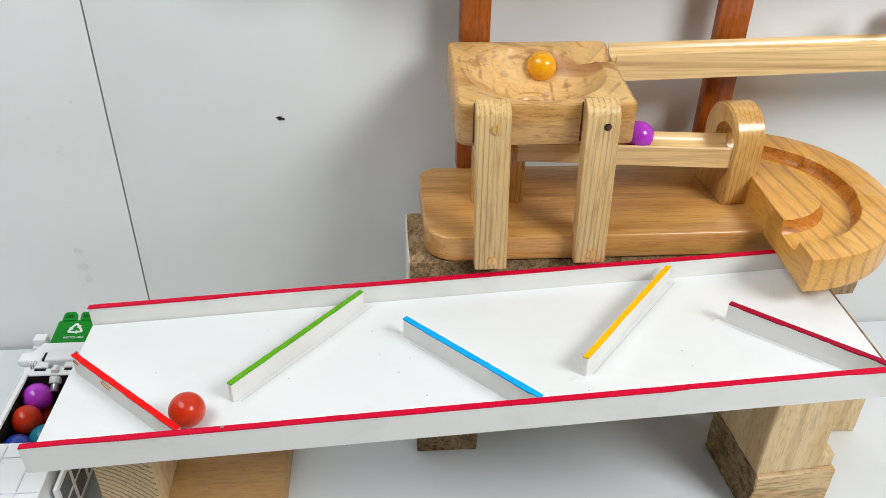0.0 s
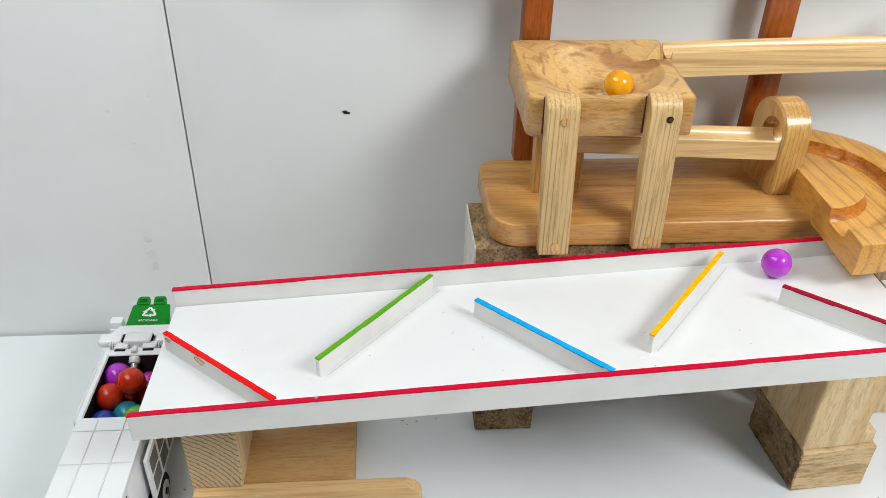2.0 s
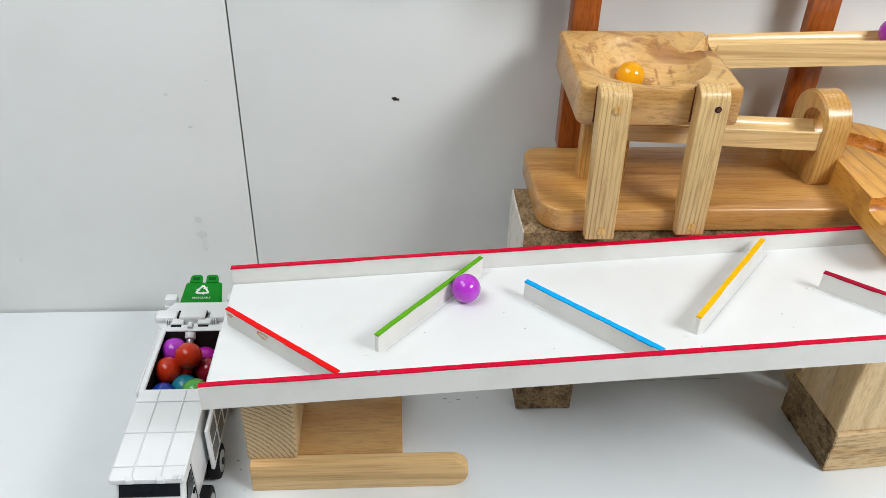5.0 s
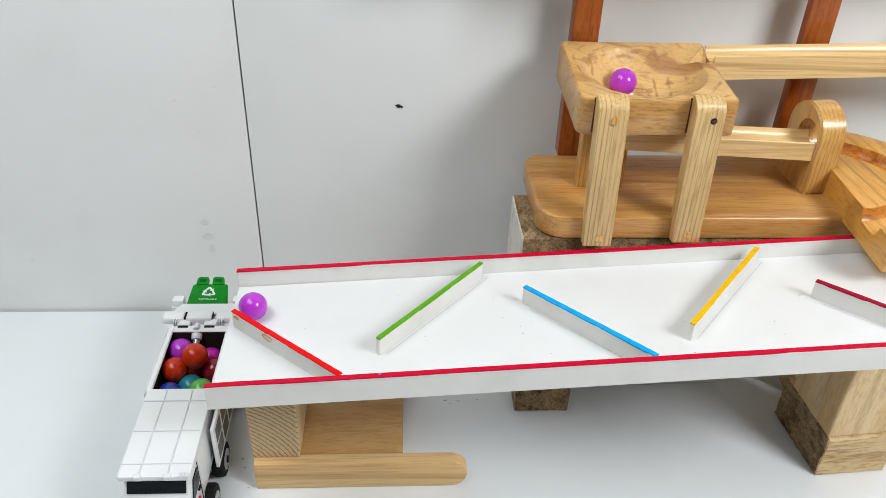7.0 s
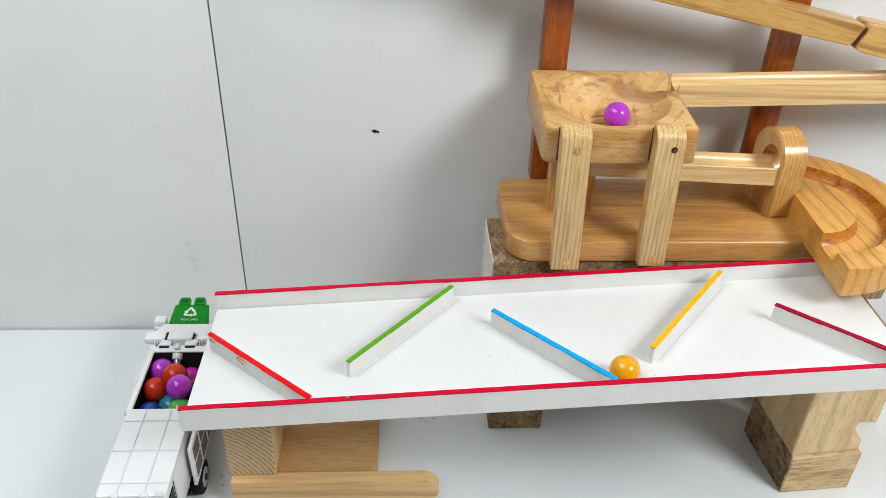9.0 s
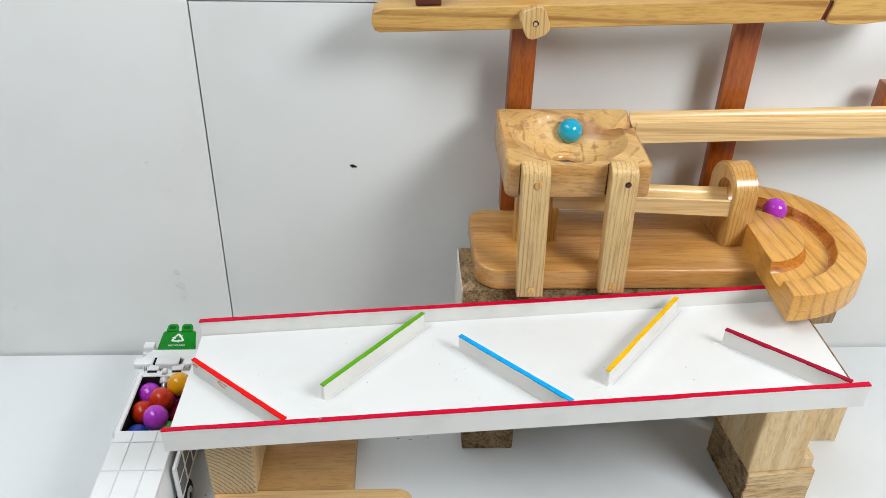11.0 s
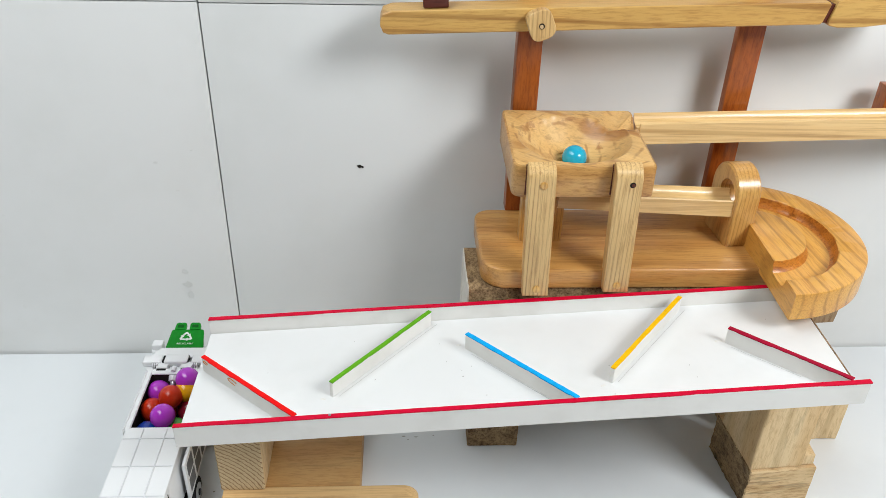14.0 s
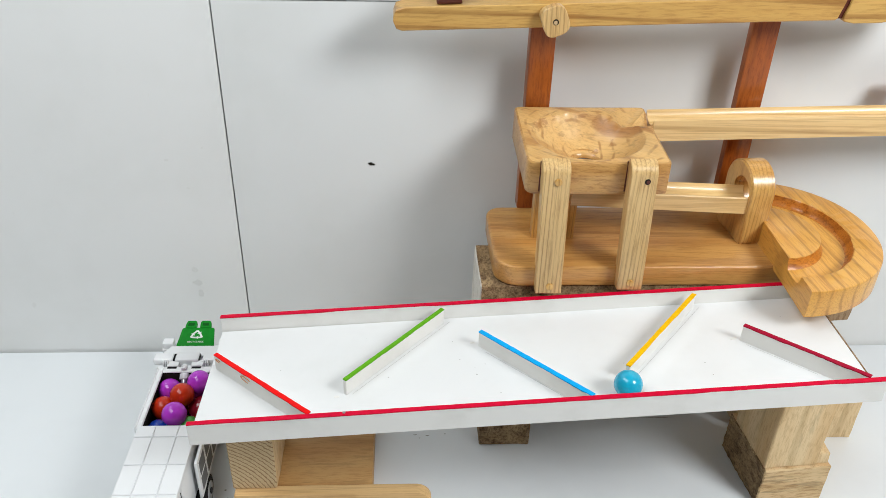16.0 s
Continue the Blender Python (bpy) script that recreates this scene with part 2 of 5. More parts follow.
DARK_BLOCK_AND_GAP = wood("dark_red_block_and_gap_shade", (0.12, 0.022, 0.012), (0.06, 0.010, 0.006), "x", 0.008, 0.45, 0.1)
SAWN = wood("sawn_timber", (0.80, 0.65, 0.42), (0.46, 0.31, 0.15), "z", 0.034, 0.9, 0.0, 0.03, 0.6, (0, 0, 0), 0.14, 0.22, 0.35, 0.7)
SAWN_ROW = wood("sawn_timber_rows", (0.74, 0.59, 0.37), (0.42, 0.28, 0.13), "x", 0.010, 0.9, 0.0, 0.02, 0.6, (0, 0, 0), 0.12, 0.5, 0.6)
SAWN_X = wood("sawn_timber_flat", (0.88, 0.66, 0.36), (0.52, 0.32, 0.12), "x", 0.016, 0.6, 0.0, 0.03, 0.9, (0, 0, 0), 0.03, 0.10, 0.4, 0.6)
ROUGH_WOOD = torn_wood("rough_dark_timber", (0.50, 0.345, 0.180), (0.125, 0.068, 0.028))
GROOVE = wood("groove_wall", (0.66, 0.27, 0.042), (0.24, 0.070, 0.010), "x", 0.010, 0.42, 0.2, 0.05, 0.6, (0, 0, 0), 0.3, 0.4)
GREY_WOOD = wood("grey_weathered_timber", (0.36, 0.27, 0.18), (0.16, 0.105, 0.06), "z", 0.007, 0.95, 0.0, 0.05, 0.6, (0, 0, 0), 0.2, 0.6)
PLY = wood("plywood_sheet", (0.62, 0.385, 0.160), (0.36, 0.19, 0.06), "x", 0.030, 0.5, 0.0, 0.06, 0.35, (0, 0, 0), 0.16, 0.25, 0.30)
TORN = paint("torn_white_edge", (0.70, 0.67, 0.61), (0.40, 0.34, 0.26), 0.9, 60.0, 0.7, 0.8)
END = end_grain("timber_end_grain", (0.66, 0.50, 0.295), (0.32, 0.19, 0.085), (0.065, 0, 0.035), 0.0042)
TRUCK_WHITE = paint("white_plastic", (0.80, 0.81, 0.82), (0.60, 0.61, 0.62), 0.28, 30.0, 0.15, 0.03, 0.2)
# The white plastic a little darker, so that rib shading is in the colour.
TRUCK_SHADED = paint("white_plastic_shaded", (0.75, 0.76, 0.78), (0.55, 0.56, 0.57), 0.3, 30.0, 0.15, 0.03, 0.2)
PENCIL = plain("pencil_line", (0.50, 0.50, 0.49), 0.8)
BLACK = plain("black_plastic_and_gap_shade", (0.012, 0.012, 0.013), 0.35)
FIELD_SHADE = plain("field_shade_grey", (0.16, 0.16, 0.165), 0.5)
RUBBER = plain("black_rubber", (0.016, 0.016, 0.017), 0.75)
SILVER = plain("silver_plastic", (0.55, 0.56, 0.58), 0.3, 0.8)
BIN_GREEN = plain("green_plastic", (0.008, 0.245, 0.020), 0.35)
BIN_SHADE = plain("green_plastic_shaded", (0.005, 0.10, 0.012), 0.5)
WHITE_INK = plain("white_print", (0.82, 0.85, 0.82), 0.5)
GLASS = plain("dark_window", (0.015, 0.018, 0.022), 0.12)
SCUFF = plain("scuff_grey", (0.34, 0.33, 0.30), 0.8)
DARK = plain("hole_shade_and_chip_dark", (0.03, 0.025, 0.02), 0.9)
STEEL = plain("screw_steel", (0.42, 0.42, 0.43), 0.35, 0.9)


# ---- building helpers ----
def thing(name, base, label, category, group="", kind=""):
    ob = new(name)
    ob.location = base
    ob.empty_display_size = 0.02
    return tagged(ob, label, category, group, kind)


def root_of(ob):
    v = Vector((0, 0, 0))
    while ob is not None:
        v += ob.location
        ob = ob.parent
    return v


def finish(bm, name, material, smooth=35):
    bmesh.ops.recalc_face_normals(bm, faces=bm.faces)
    me = bpy.data.meshes.new(name)
    bm.to_mesh(me)
    bm.free()
    for mat in (material if isinstance(material, (list, tuple)) else [material]):
        me.materials.append(mat)
    if smooth:
        me.shade_smooth()
        me.set_sharp_from_angle(angle=radians(smooth))
    return me


def part(name, bm, material, parent=None, label="", smooth=35):
    """One mesh from a bmesh in world places, under a thing or a part."""
    at = root_of(parent) if parent is not None else Vector((0, 0, 0))
    bmesh.ops.translate(bm, verts=bm.verts, vec=-at)
    ob = new(name, finish(bm, name, material, smooth))
    ob.parent = parent
    return tagged(ob, label)


def whole(name, bm, material, base, label, category, group="", kind="", smooth=35):
    """A thing that is one mesh, with its origin at base."""
    bmesh.ops.translate(bm, verts=bm.verts, vec=-Vector(base))
    ob = new(name, finish(bm, name, material, smooth))
    ob.location = base
    return tagged(ob, label, category, group, kind)


def bevel(bm, width, segments=2, edges=None):
    if width > 0:
        bmesh.ops.bevel(bm, geom=edges or list(bm.edges), offset=width, segments=segments, profile=0.5, affect="EDGES", clamp_overlap=True)
    return bm


def box(x0, x1, y0, y1, z0, z1, width=0.001, segments=2):
    bm = bmesh.new()
    bmesh.ops.create_cube(bm, size=1)
    for v in bm.verts:
        v.co = Vector(((x0 + x1) / 2 + v.co.x * (x1 - x0), (y0 + y1) / 2 + v.co.y * (y1 - y0), (z0 + z1) / 2 + v.co.z * (z1 - z0)))
    return bevel(bm, width, segments)


def extrude(points, vec, width=0.0, segments=2):
    """A prism over a flat polygon of 3D points, along vec."""
    bm = bmesh.new()
    vec = Vector(vec)
    low = [bm.verts.new(p) for p in points]
    high = [bm.verts.new(Vector(p) + vec) for p in points]
    bm.faces.new(low)
    bm.faces.new(high)
    k = len(points)
    for i in range(k):
        bm.faces.new((low[i], low[(i + 1) % k], high[(i + 1) % k], high[i]))
    bmesh.ops.recalc_face_normals(bm, faces=bm.faces)
    return bevel(bm, width, segments)


def sweep(sections):
    """A closed solid lofted through sections, each a ring of as many points."""
    bm = bmesh.new()
    rings = [[bm.verts.new(p) for p in s] for s in sections]
    k = len(rings[0])
    for a, b in zip(rings, rings[1:]):
        for i in range(k):
            bm.faces.new((a[i], a[(i + 1) % k], b[(i + 1) % k], b[i]))
    bm.faces.new(rings[0])
    bm.faces.new(rings[-1])
    bmesh.ops.recalc_face_normals(bm, faces=bm.faces)
    return bm


def rod(a, b, radius, sides=16, width=0.0):
    a, b = Vector(a), Vector(b)
    q = (b - a).to_track_quat("Z", "Y").to_matrix()
    ring = [q @ Vector((radius * math.cos(2 * math.pi * i / sides), radius * math.sin(2 * math.pi * i / sides), 0)) for i in range(sides)]
    bm = sweep([[a + p for p in ring], [b + p for p in ring]])
    return bevel(bm, width, 2, [e for e in bm.edges if abs((e.verts[0].co - e.verts[1].co).normalized().dot((b - a).normalized())) < 0.5]) if width else bm


def rounded_rect(x0, x1, y0, y1, r, steps=6):
    """Outline of a rectangle with one radius a corner: (x0,y0), (x1,y0), (x1,y1), (x0,y1)."""
    out = []
    for (cx, cy), a0, rr in zip(((x0, y0), (x1, y0), (x1, y1), (x0, y1)), (180, 270, 0, 90), r):
        sx, sy = (1 if cx == x0 else -1), (1 if cy == y0 else -1)
        for k in range(steps + 1):
            a = radians(a0 + 90 * k / steps)
            out.append((cx + sx * rr + rr * math.cos(a), cy + sy * rr + rr * math.sin(a)))
    return out


def roughen(bm, amount, scale, cuts=0):
    """Uneven sawn or broken faces."""
    if cuts:
        bmesh.ops.subdivide_edges(bm, edges=bm.edges, cuts=cuts, use_grid_fill=True)
    for v in bm.verts:
        v.co += noise.noise_vector(v.co * scale) * amount
    return bm


# ---- the large structure ----
wall = thing("wall_north", (0, 0.69, 0), "pale grey painted panels forming a back wall", "wall", kind="structure")
for x0, x1, z0, z1 in ((-1.6, -0.1712, -0.75, 0.4480), (-0.1695, 1.9, -0.75, 0.4470), (-1.6, -0.1712, 0.4492, 1.70), (-0.1695, 1.9, 0.4482, 1.70)):
    part("wall_panel", box(x0, x1, 0.69, 0.708, z0, z1, 0.0006), WALL, wall)
part("backing", box(-1.6, 1.9, 0.709, 0.74, -0.75, 1.70, 0), DARK, wall)
chip = bmesh.new()
for dx, dz, r in ((0, 0, 0.0022), (0.0032, -0.0008, 0.0014), (-0.0024, 0.0006, 0.001)):
    disc = bmesh.ops.create_circle(chip, cap_ends=True, segments=9, radius=r, matrix=Matrix.Translation((-0.013 + dx, 0.6895, 0.266 + dz)) @ Matrix.Rotation(radians(90), 4, "X"))
stain = random.Random(3)
for x, z, w, h in ((-0.2271, 0.1051, 0.007, 0.005), (-0.2287, 0.1234, 0.005, 0.004), (-0.2253, 0.0882, 0.004, 0.006), (-0.4306, 0.0727, 0.003, 0.004), (-0.2400, 0.2700, 0.0035, 0.0015), (-0.2210, 0.2350, 0.003, 0.0012), (-0.1990, 0.2850, 0.002, 0.001)):
    bm = bmesh.new()
    bm.faces.new([bm.verts.new((x + w * stain.uniform(0.5, 1.1) * math.cos(a), 0.6895, z + h * stain.uniform(0.5, 1.1) * math.sin(a))) for a in [2 * math.pi * k / 11 for k in range(11)]])
    part("faint_mark", bm, STAIN, wall, "faint yellowish mark on the paint", 0)
part("chipped_spot", chip, DARK, wall, "small dark chip in the paint", 0)
table = thing("table_top", (0, 0, 0), "white laminate work surface against the wall", "table", kind="structure")
part("table_slab", box(-1.4, 1.7, -0.55, 0.6868, -0.03, 0.0, 0.001), TABLE, table)
rng = random.Random(5)
for x, y, w, h in ((0.036, 0.5320, 0.0050, 0.0012), (0.050, 0.5310, 0.0060, 0.0010), (0.070, 0.5330, 0.0024, 0.0012), (0.041, 0.5270, 0.0025, 0.0009), (0.085, 0.5560, 0.0040, 0.0010), (0.118, 0.5230, 0.0030, 0.0014), (0.248, 0.5530, 0.0450, 0.0007), (0.305, 0.5545, 0.0700, 0.0008), (0.470, 0.4120, 0.0020, 0.0010), (-0.164, 0.4560, 0.0030, 0.0012), (-0.160, 0.4450, 0.0022, 0.0016), (-0.153, 0.4210, 0.0032, 0.0009), (-0.300, 0.36, 0.002, 0.001)):
    bm = bmesh.new()
    bm.faces.new([bm.verts.new((x + w * (0.7 + 0.3 * rng.random()) * math.cos(a) * 0.5, y + h * 0.6 * (0.4 + rng.random()) * math.sin(a), 0.0004)) for a in [2 * math.pi * k / 9 for k in range(9)]])
    part("scuff", bm, SCUFF, table, "small grey scuff mark", 0)
# Unseen room shell, added to close the space; its tone sets the bounced light.
whole("unseen_wall_south", box(-1.6, 1.9, -2.2, -2.1, -0.75, 1.70, 0), BOUNCE_ROOM, (0, -2.1, -0.75), "unseen greyish brown wall facing the table, added for bounced light", "wall", kind="structure")
whole("unseen_wall_west", box(-1.7, -1.6, -2.2, 0.74, -0.75, 1.70, 0), BOUNCE_ROOM, (-1.6, 0, -0.75), "unseen side wall added for bounced light", "wall", kind="structure")
whole("unseen_wall_east", box(1.9, 2.0, -2.2, 0.74, -0.75, 1.70, 0), BOUNCE_ROOM, (1.9, 0, -0.75), "unseen side wall added for bounced light", "wall", kind="structure")
whole("floor", box(-1.7, 2.0, -2.2, 0.74, -0.85, -0.75, 0), FLOOR, (0, 0, -0.75), "unseen dull brown floor added under the work surface", "floor", kind="structure")
whole("ceiling", box(-1.7, 2.0, -2.2, 0.74, 1.70, 1.80, 0), BOUNCE_ROOM, (0, 0, 1.70), "unseen greyish brown ceiling added for bounced light", "ceiling", kind="structure")


# ---- the white ramp with its baffles ----
def top(x, y, below=0.0):
    """A point of the ramp's upper plane, or below it."""
    return Vector((x, y, 0.19921 + 0.08289 * x - 0.02679 * y - below))


ramp_board = thing("ball_ramp", (0.13, 0.45, 0.15), "white painted sloping board with low rails and coloured baffles", "ramp")


def plank(a, b, thick, high, drop=0.0, width=0.0006):
    """An upright strip on the ramp from a to b, its top in the upper plane."""
    d = Vector((b[0] - a[0], b[1] - a[1], 0)).normalized()
    s = Vector((-d.y, d.x, 0)) * thick / 2
    ring = [top(a[0] - s.x, a[1] - s.y, drop), top(a[0] + s.x, a[1] + s.y, drop), top(b[0] + s.x, b[1] + s.y, drop), top(b[0] - s.x, b[1] - s.y, drop)]
    return extrude(ring, (0, 0, -high), width, 1)


def stripe(a, b, thick, seed):
    """A hand-drawn marker line along the top of a strip, of uneven width."""
    rng = random.Random(seed)
    d = Vector((b[0] - a[0], b[1] - a[1], 0))
    s = Vector((-d.y, d.x, 0)).normalized()
    near, far = [], []
    wob = [rng.uniform(-0.0002, 0.0005) for _ in range(12)]
    for k in range(41):
        p = Vector((a[0], a[1], 0)) + d * (k / 40)
        w = thick / 2
        q = p - s * (w + wob[k * 11 // 41] + rng.uniform(0, 0.00015))
        near.append(top(q.x, q.y, 0.0007))
        q = p + s * (w + rng.uniform(-0.0001, 0.0002))
        far.append(top(q.x, q.y, 0.0007))
    bm = bmesh.new()
    lo = [[bm.verts.new(p) for p in r] for r in (near, far)]
    hi = [[bm.verts.new(p + Vector((0, 0, 0.0011))) for p in r] for r in (near, far)]
    for k in range(40):
        bm.faces.new((hi[0][k], hi[0][k + 1], hi[1][k + 1], hi[1][k]))
        bm.faces.new((lo[0][k], lo[0][k + 1], hi[0][k + 1], hi[0][k]))
        bm.faces.new((lo[1][k], lo[1][k + 1], hi[1][k + 1], hi[1][k]))
    bm.faces.new((lo[0][0], hi[0][0], hi[1][0], lo[1][0]))
    bm.faces.new((lo[0][40], hi[0][40], hi[1][40], lo[1][40]))
    return bm


deck = part("deck", extrude([top(-0.1615, 0.3760, 0.017), top(0.4312, 0.3672, 0.017), top(0.4365, 0.513, 0.017), top(-0.1620, 0.5275, 0.017)], (0, 0, -0.0065), 0.0006, 1), DECK, ramp_board)
NEAR, FAR = ((-0.1612, 0.3736), (0.4322, 0.3648)), ((-0.1625, 0.5305), (0.4300, 0.5150))
part("deck_edge", extrude([top(0.4314, 0.3685, 0.0172), top(0.4326, 0.3685, 0.0172), top(0.4382, 0.5130, 0.0172), top(0.4368, 0.5130, 0.0172)], (0, 0, -0.0062), 0.0002, 1), GREY_WOOD, ramp_board, "bare wooden edge of the board")
for name, (a, b), seed in (("front_rail", NEAR, 1), ("back_rail", FAR, 2)):
    rail = part(name, plank(a, b, 0.0044, 0.0240), RAIL_WHITE, ramp_board)
    part("painted_edge", stripe(a, b, 0.0044, seed), CRIMSON, rail, "crimson marker line along the top", 0)
BAFFLES = (
    ("green", (-0.0300, 0.4160), (0.0625, 0.5155), GREEN), ("blue", (0.0965, 0.4740), (0.1845, 0.3715), BLUE),
    ("yellow", (0.2220, 0.4065), (0.3125, 0.5090), YELLOW), ("dark red", (0.3420, 0.4530), (0.4195, 0.3690), DARK_RED), ("red", (-0.1555, 0.4685), (-0.0575, 0.3755), RED))
baffles = {}
for seed, (tone, a, b, ink) in enumerate(BAFFLES):
    baffles[tone] = part("baffle", plank(a, b, 0.0042, 0.0176), RAIL_WHITE, ramp_board, "white baffle strip with a %s painted top edge" % tone)
    part("painted_edge", stripe(a, b, 0.0042, 10 + seed), ink, baffles[tone], "%s marker line" % tone, 0)


def scribble(x, y, down, size, parent):
    """A small pen loop on a baffle's side."""
    c = bpy.data.curves.new("pen_mark", "CURVE")
    c.dimensions, c.bevel_depth, c.bevel_resolution = "3D", 0.00035, 1
    s = c.splines.new("POLY")
    s.points.add(11)
    d = Vector((0.7247, -0.6891, 0))
    for k, p in enumerate(s.points):
        a = radians(40 + 250 * k / 11)
        q = top(x, y, down) + d * (size * math.cos(a)) + Vector((-0.0016, -0.0016, 0.32 * size * math.sin(a))) - root_of(parent)
        p.co = (*q, 1)
    c.materials.append(ORANGE_INK)
    ob = new("pen_mark", c)
    ob.parent = parent
    tagged(ob, "thin orange pen loop")


scribble(-0.1500, 0.4625, 0.0035, 0.0040, baffles["red"])
scribble(-0.1195, 0.4335, 0.0050, 0.0075, baffles["red"])
part("screw_head", rod(top(-0.0274, 0.3722, 0.0002), top(-0.0274, 0.3722, -0.0009), 0.0013, 12), STEEL, ramp_board, "small steel screw head")
part("screw_hole", rod(top(0.0877, 0.5280, 0.008), top(0.0877, 0.5275, 0.0076), 0.0028, 12), STEEL, ramp_board, "filled screw hole")


def deck_line(a, b, width):
    """A thin pencil line on the deck."""
    d = Vector((b[0] - a[0], b[1] - a[1], 0)).normalized()
    w = Vector((-d.y, d.x, 0)) * width / 2
    bm = bmesh.new()
    bm.faces.new([bm.verts.new(top(p[0] + k * w.x, p[1] + k * w.y, 0.01675)) for p, k in ((a, 1), (b, 1), (b, -1), (a, -1))])
    return bm


for a, b in (((0.2290, 0.4065), (0.3200, 0.5080)), ((-0.0230, 0.4150), (0.0700, 0.5150)), ((0.1010, 0.4620), (0.1790, 0.3740)), ((0.3440, 0.4440), (0.3900, 0.3950))):
    part("pencil_line", deck_line(a, b, 0.0003), PENCIL, deck, "faint pencil line", 0)
rng = random.Random(8)
for k in range(16):
    x, y = rng.uniform(-0.14, 0.42), rng.uniform(0.39, 0.50)
    r = rng.uniform(0.0003, 0.0006)
    bm = bmesh.new()
    bm.faces.new([bm.verts.new(top(x + r * rng.uniform(0.6, 1.3) * math.cos(t), y + r * rng.uniform(0.6, 1.3) * math.sin(t), 0.01672)) for t in [2 * math.pi * j / 7 for j in range(7)]])
    part("speck", bm, SCUFF, deck, "tiny dark speck", 0)
for x, y, r in ((0.3360, 0.4545, 0.0040), (0.0900, 0.4780, 0.0030), (0.2150, 0.4030, 0.0030), (-0.0370, 0.4130, 0.0030)):
    bm = bmesh.new()
    bmesh.ops.create_icosphere(bm, subdivisions=2, radius=r)
    c = top(x, y, 0.0172)
    for v in bm.verts:
        v.co = Vector((v.co.x, v.co.y * 0.5, v.co.z * 0.22)) + noise.noise_vector(v.co * 400) * 0.0006 + c
    part("glue_bead", bm, RAIL_WHITE, deck, "dried white glue bead")


# ---- blocks that carry the ramp and the toy ----
def timber(name, x0, x1, y0, y1, z0, z1, mat, label, amount=0.0009, faces=(), turn=0.0, torn=0.0, cuts=3):
    """A sawn block; faces: (direction, material) for ends that look different."""
    base = Vector(((x0 + x1) / 2, (y0 + y1) / 2, z0))
    bm = box(x0, x1, y0, y1, z0, z1, 0.0012, 1)
    roughen(bm, amount, 90, cuts)
    if torn:
        for v in bm.verts:
            w = max(0.0, 1 - (v.co.x - x0) / 0.006)
            v.co.x += torn * w * (0.6 * noise.noise(v.co * 140) + 0.5 * noise.noise(v.co * 420) + 0.25)
            v.co.z += torn * 0.5 * w * noise.noise(v.co * 300)
    for v in bm.verts:
        v.co.z = max(v.co.z, z0)
    bmesh.ops.recalc_face_normals(bm, faces=bm.faces)
    bm.normal_update()
    for k, (way, _) in enumerate(faces):
        for f in bm.faces:
            if f.normal.dot(Vector(way)) > 0.6:
                f.material_index = k + 1
    bmesh.ops.rotate(bm, verts=bm.verts, cent=base, matrix=Matrix.Rotation(radians(turn), 3, "Z"))
    return whole(name, bm, [mat] + [f[1] for f in faces], base, label, "wood block", "supporting timber blocks", smooth=30)


def under(x, y):
    return top(x, y, 0.0242).z


base_strip = whole("wooden_plank", extrude([(x, 0.4195, z) for x, z in [(-0.1455, 0.0), (0.030, 0.0)] + [(0.0345 + 0.0165 * math.cos(radians(a)), 0.0165 + 0.0165 * math.sin(radians(a))) for a in range(-80, 81, 16)] + [(0.030, 0.033), (-0.1455, 0.033)]], (0, 0.0125, 0), 0.0012, 2), SAWN_X, (-0.05, 0.426, 0), "pale pine strip with one rounded end lying on the table", "plank")
whole("wooden_plank", box(-0.145, -0.009, 0.4325, 0.560, 0.0, 0.0325, 0.001), PLY, (-0.08, 0.49, 0), "tan plywood board lying flat under the ramp", "plank")
timber("wooden_block", -0.1475, -0.1035, 0.4280, 0.5100, 0.033, under(-0.1475, 0.51) - 0.0002, SAWN, "upright pine block with end grain under the ramp", 0.0005, (((0, -1, 0), END),))
timber("wooden_block", 0.3875, 0.4600, 0.4265, 0.5120, 0.0, 0.050, SAWN, "rough sawn timber block lying on the table", 0.0003, (((-1, 0, 0), ROUGH_WOOD), ((0, -1, 0), SAWN_ROW)), 4, 0.0014, 26)
timber("wooden_block", 0.3880, 0.4445, 0.4290, 0.4980, 0.0505, under(0.388, 0.498) - 0.0008, SAWN, "pale sawn timber block stacked under the ramp", 0.0006, turn=4)
timber("wooden_block", 0.4465, 0.4600, 0.4330, 0.4700, 0.0505, 0.064, SAWN, "small splintered wood offcut on the block", 0.0012)
timber("wooden_block", 0.5060, 0.5390, 0.5180, 0.5900, 0.0, 0.055, SAWN, "short sawn block with rough end grain on the table", 0.0010)
timber("wooden_block", 0.1080, 0.1640, 0.5150, 0.6400, 0.0, 0.100, ROUGH_WOOD, "dark brown timber block standing on the table", 0.0010)
timber("wooden_block", 0.1015, 0.4050, 0.5360, 0.6150, 0.1005, 0.2040, ROUGH_WOOD, "dark brown timber block with a torn whitish edge", 0.0010, (((-1, 0, 0), TORN),))
timber("wooden_block", 0.410, 0.4500, 0.5350, 0.6200, 0.0, 0.1600, SAWN, "sawn timber block standing behind the ramp", 0.0012)
timber("wooden_block", 0.420, 0.4960, 0.5300, 0.6200, 0.1605, 0.2040, GREY_WOOD, "grey weathered timber block under the half-round turn", 0.0022)


# ---- the wooden marble toy ----
toy = thing("marble_run_stand", (0.26, 0.595, 0.205), "varnished wooden marble run stand with a carved funnel tray", "marble run")

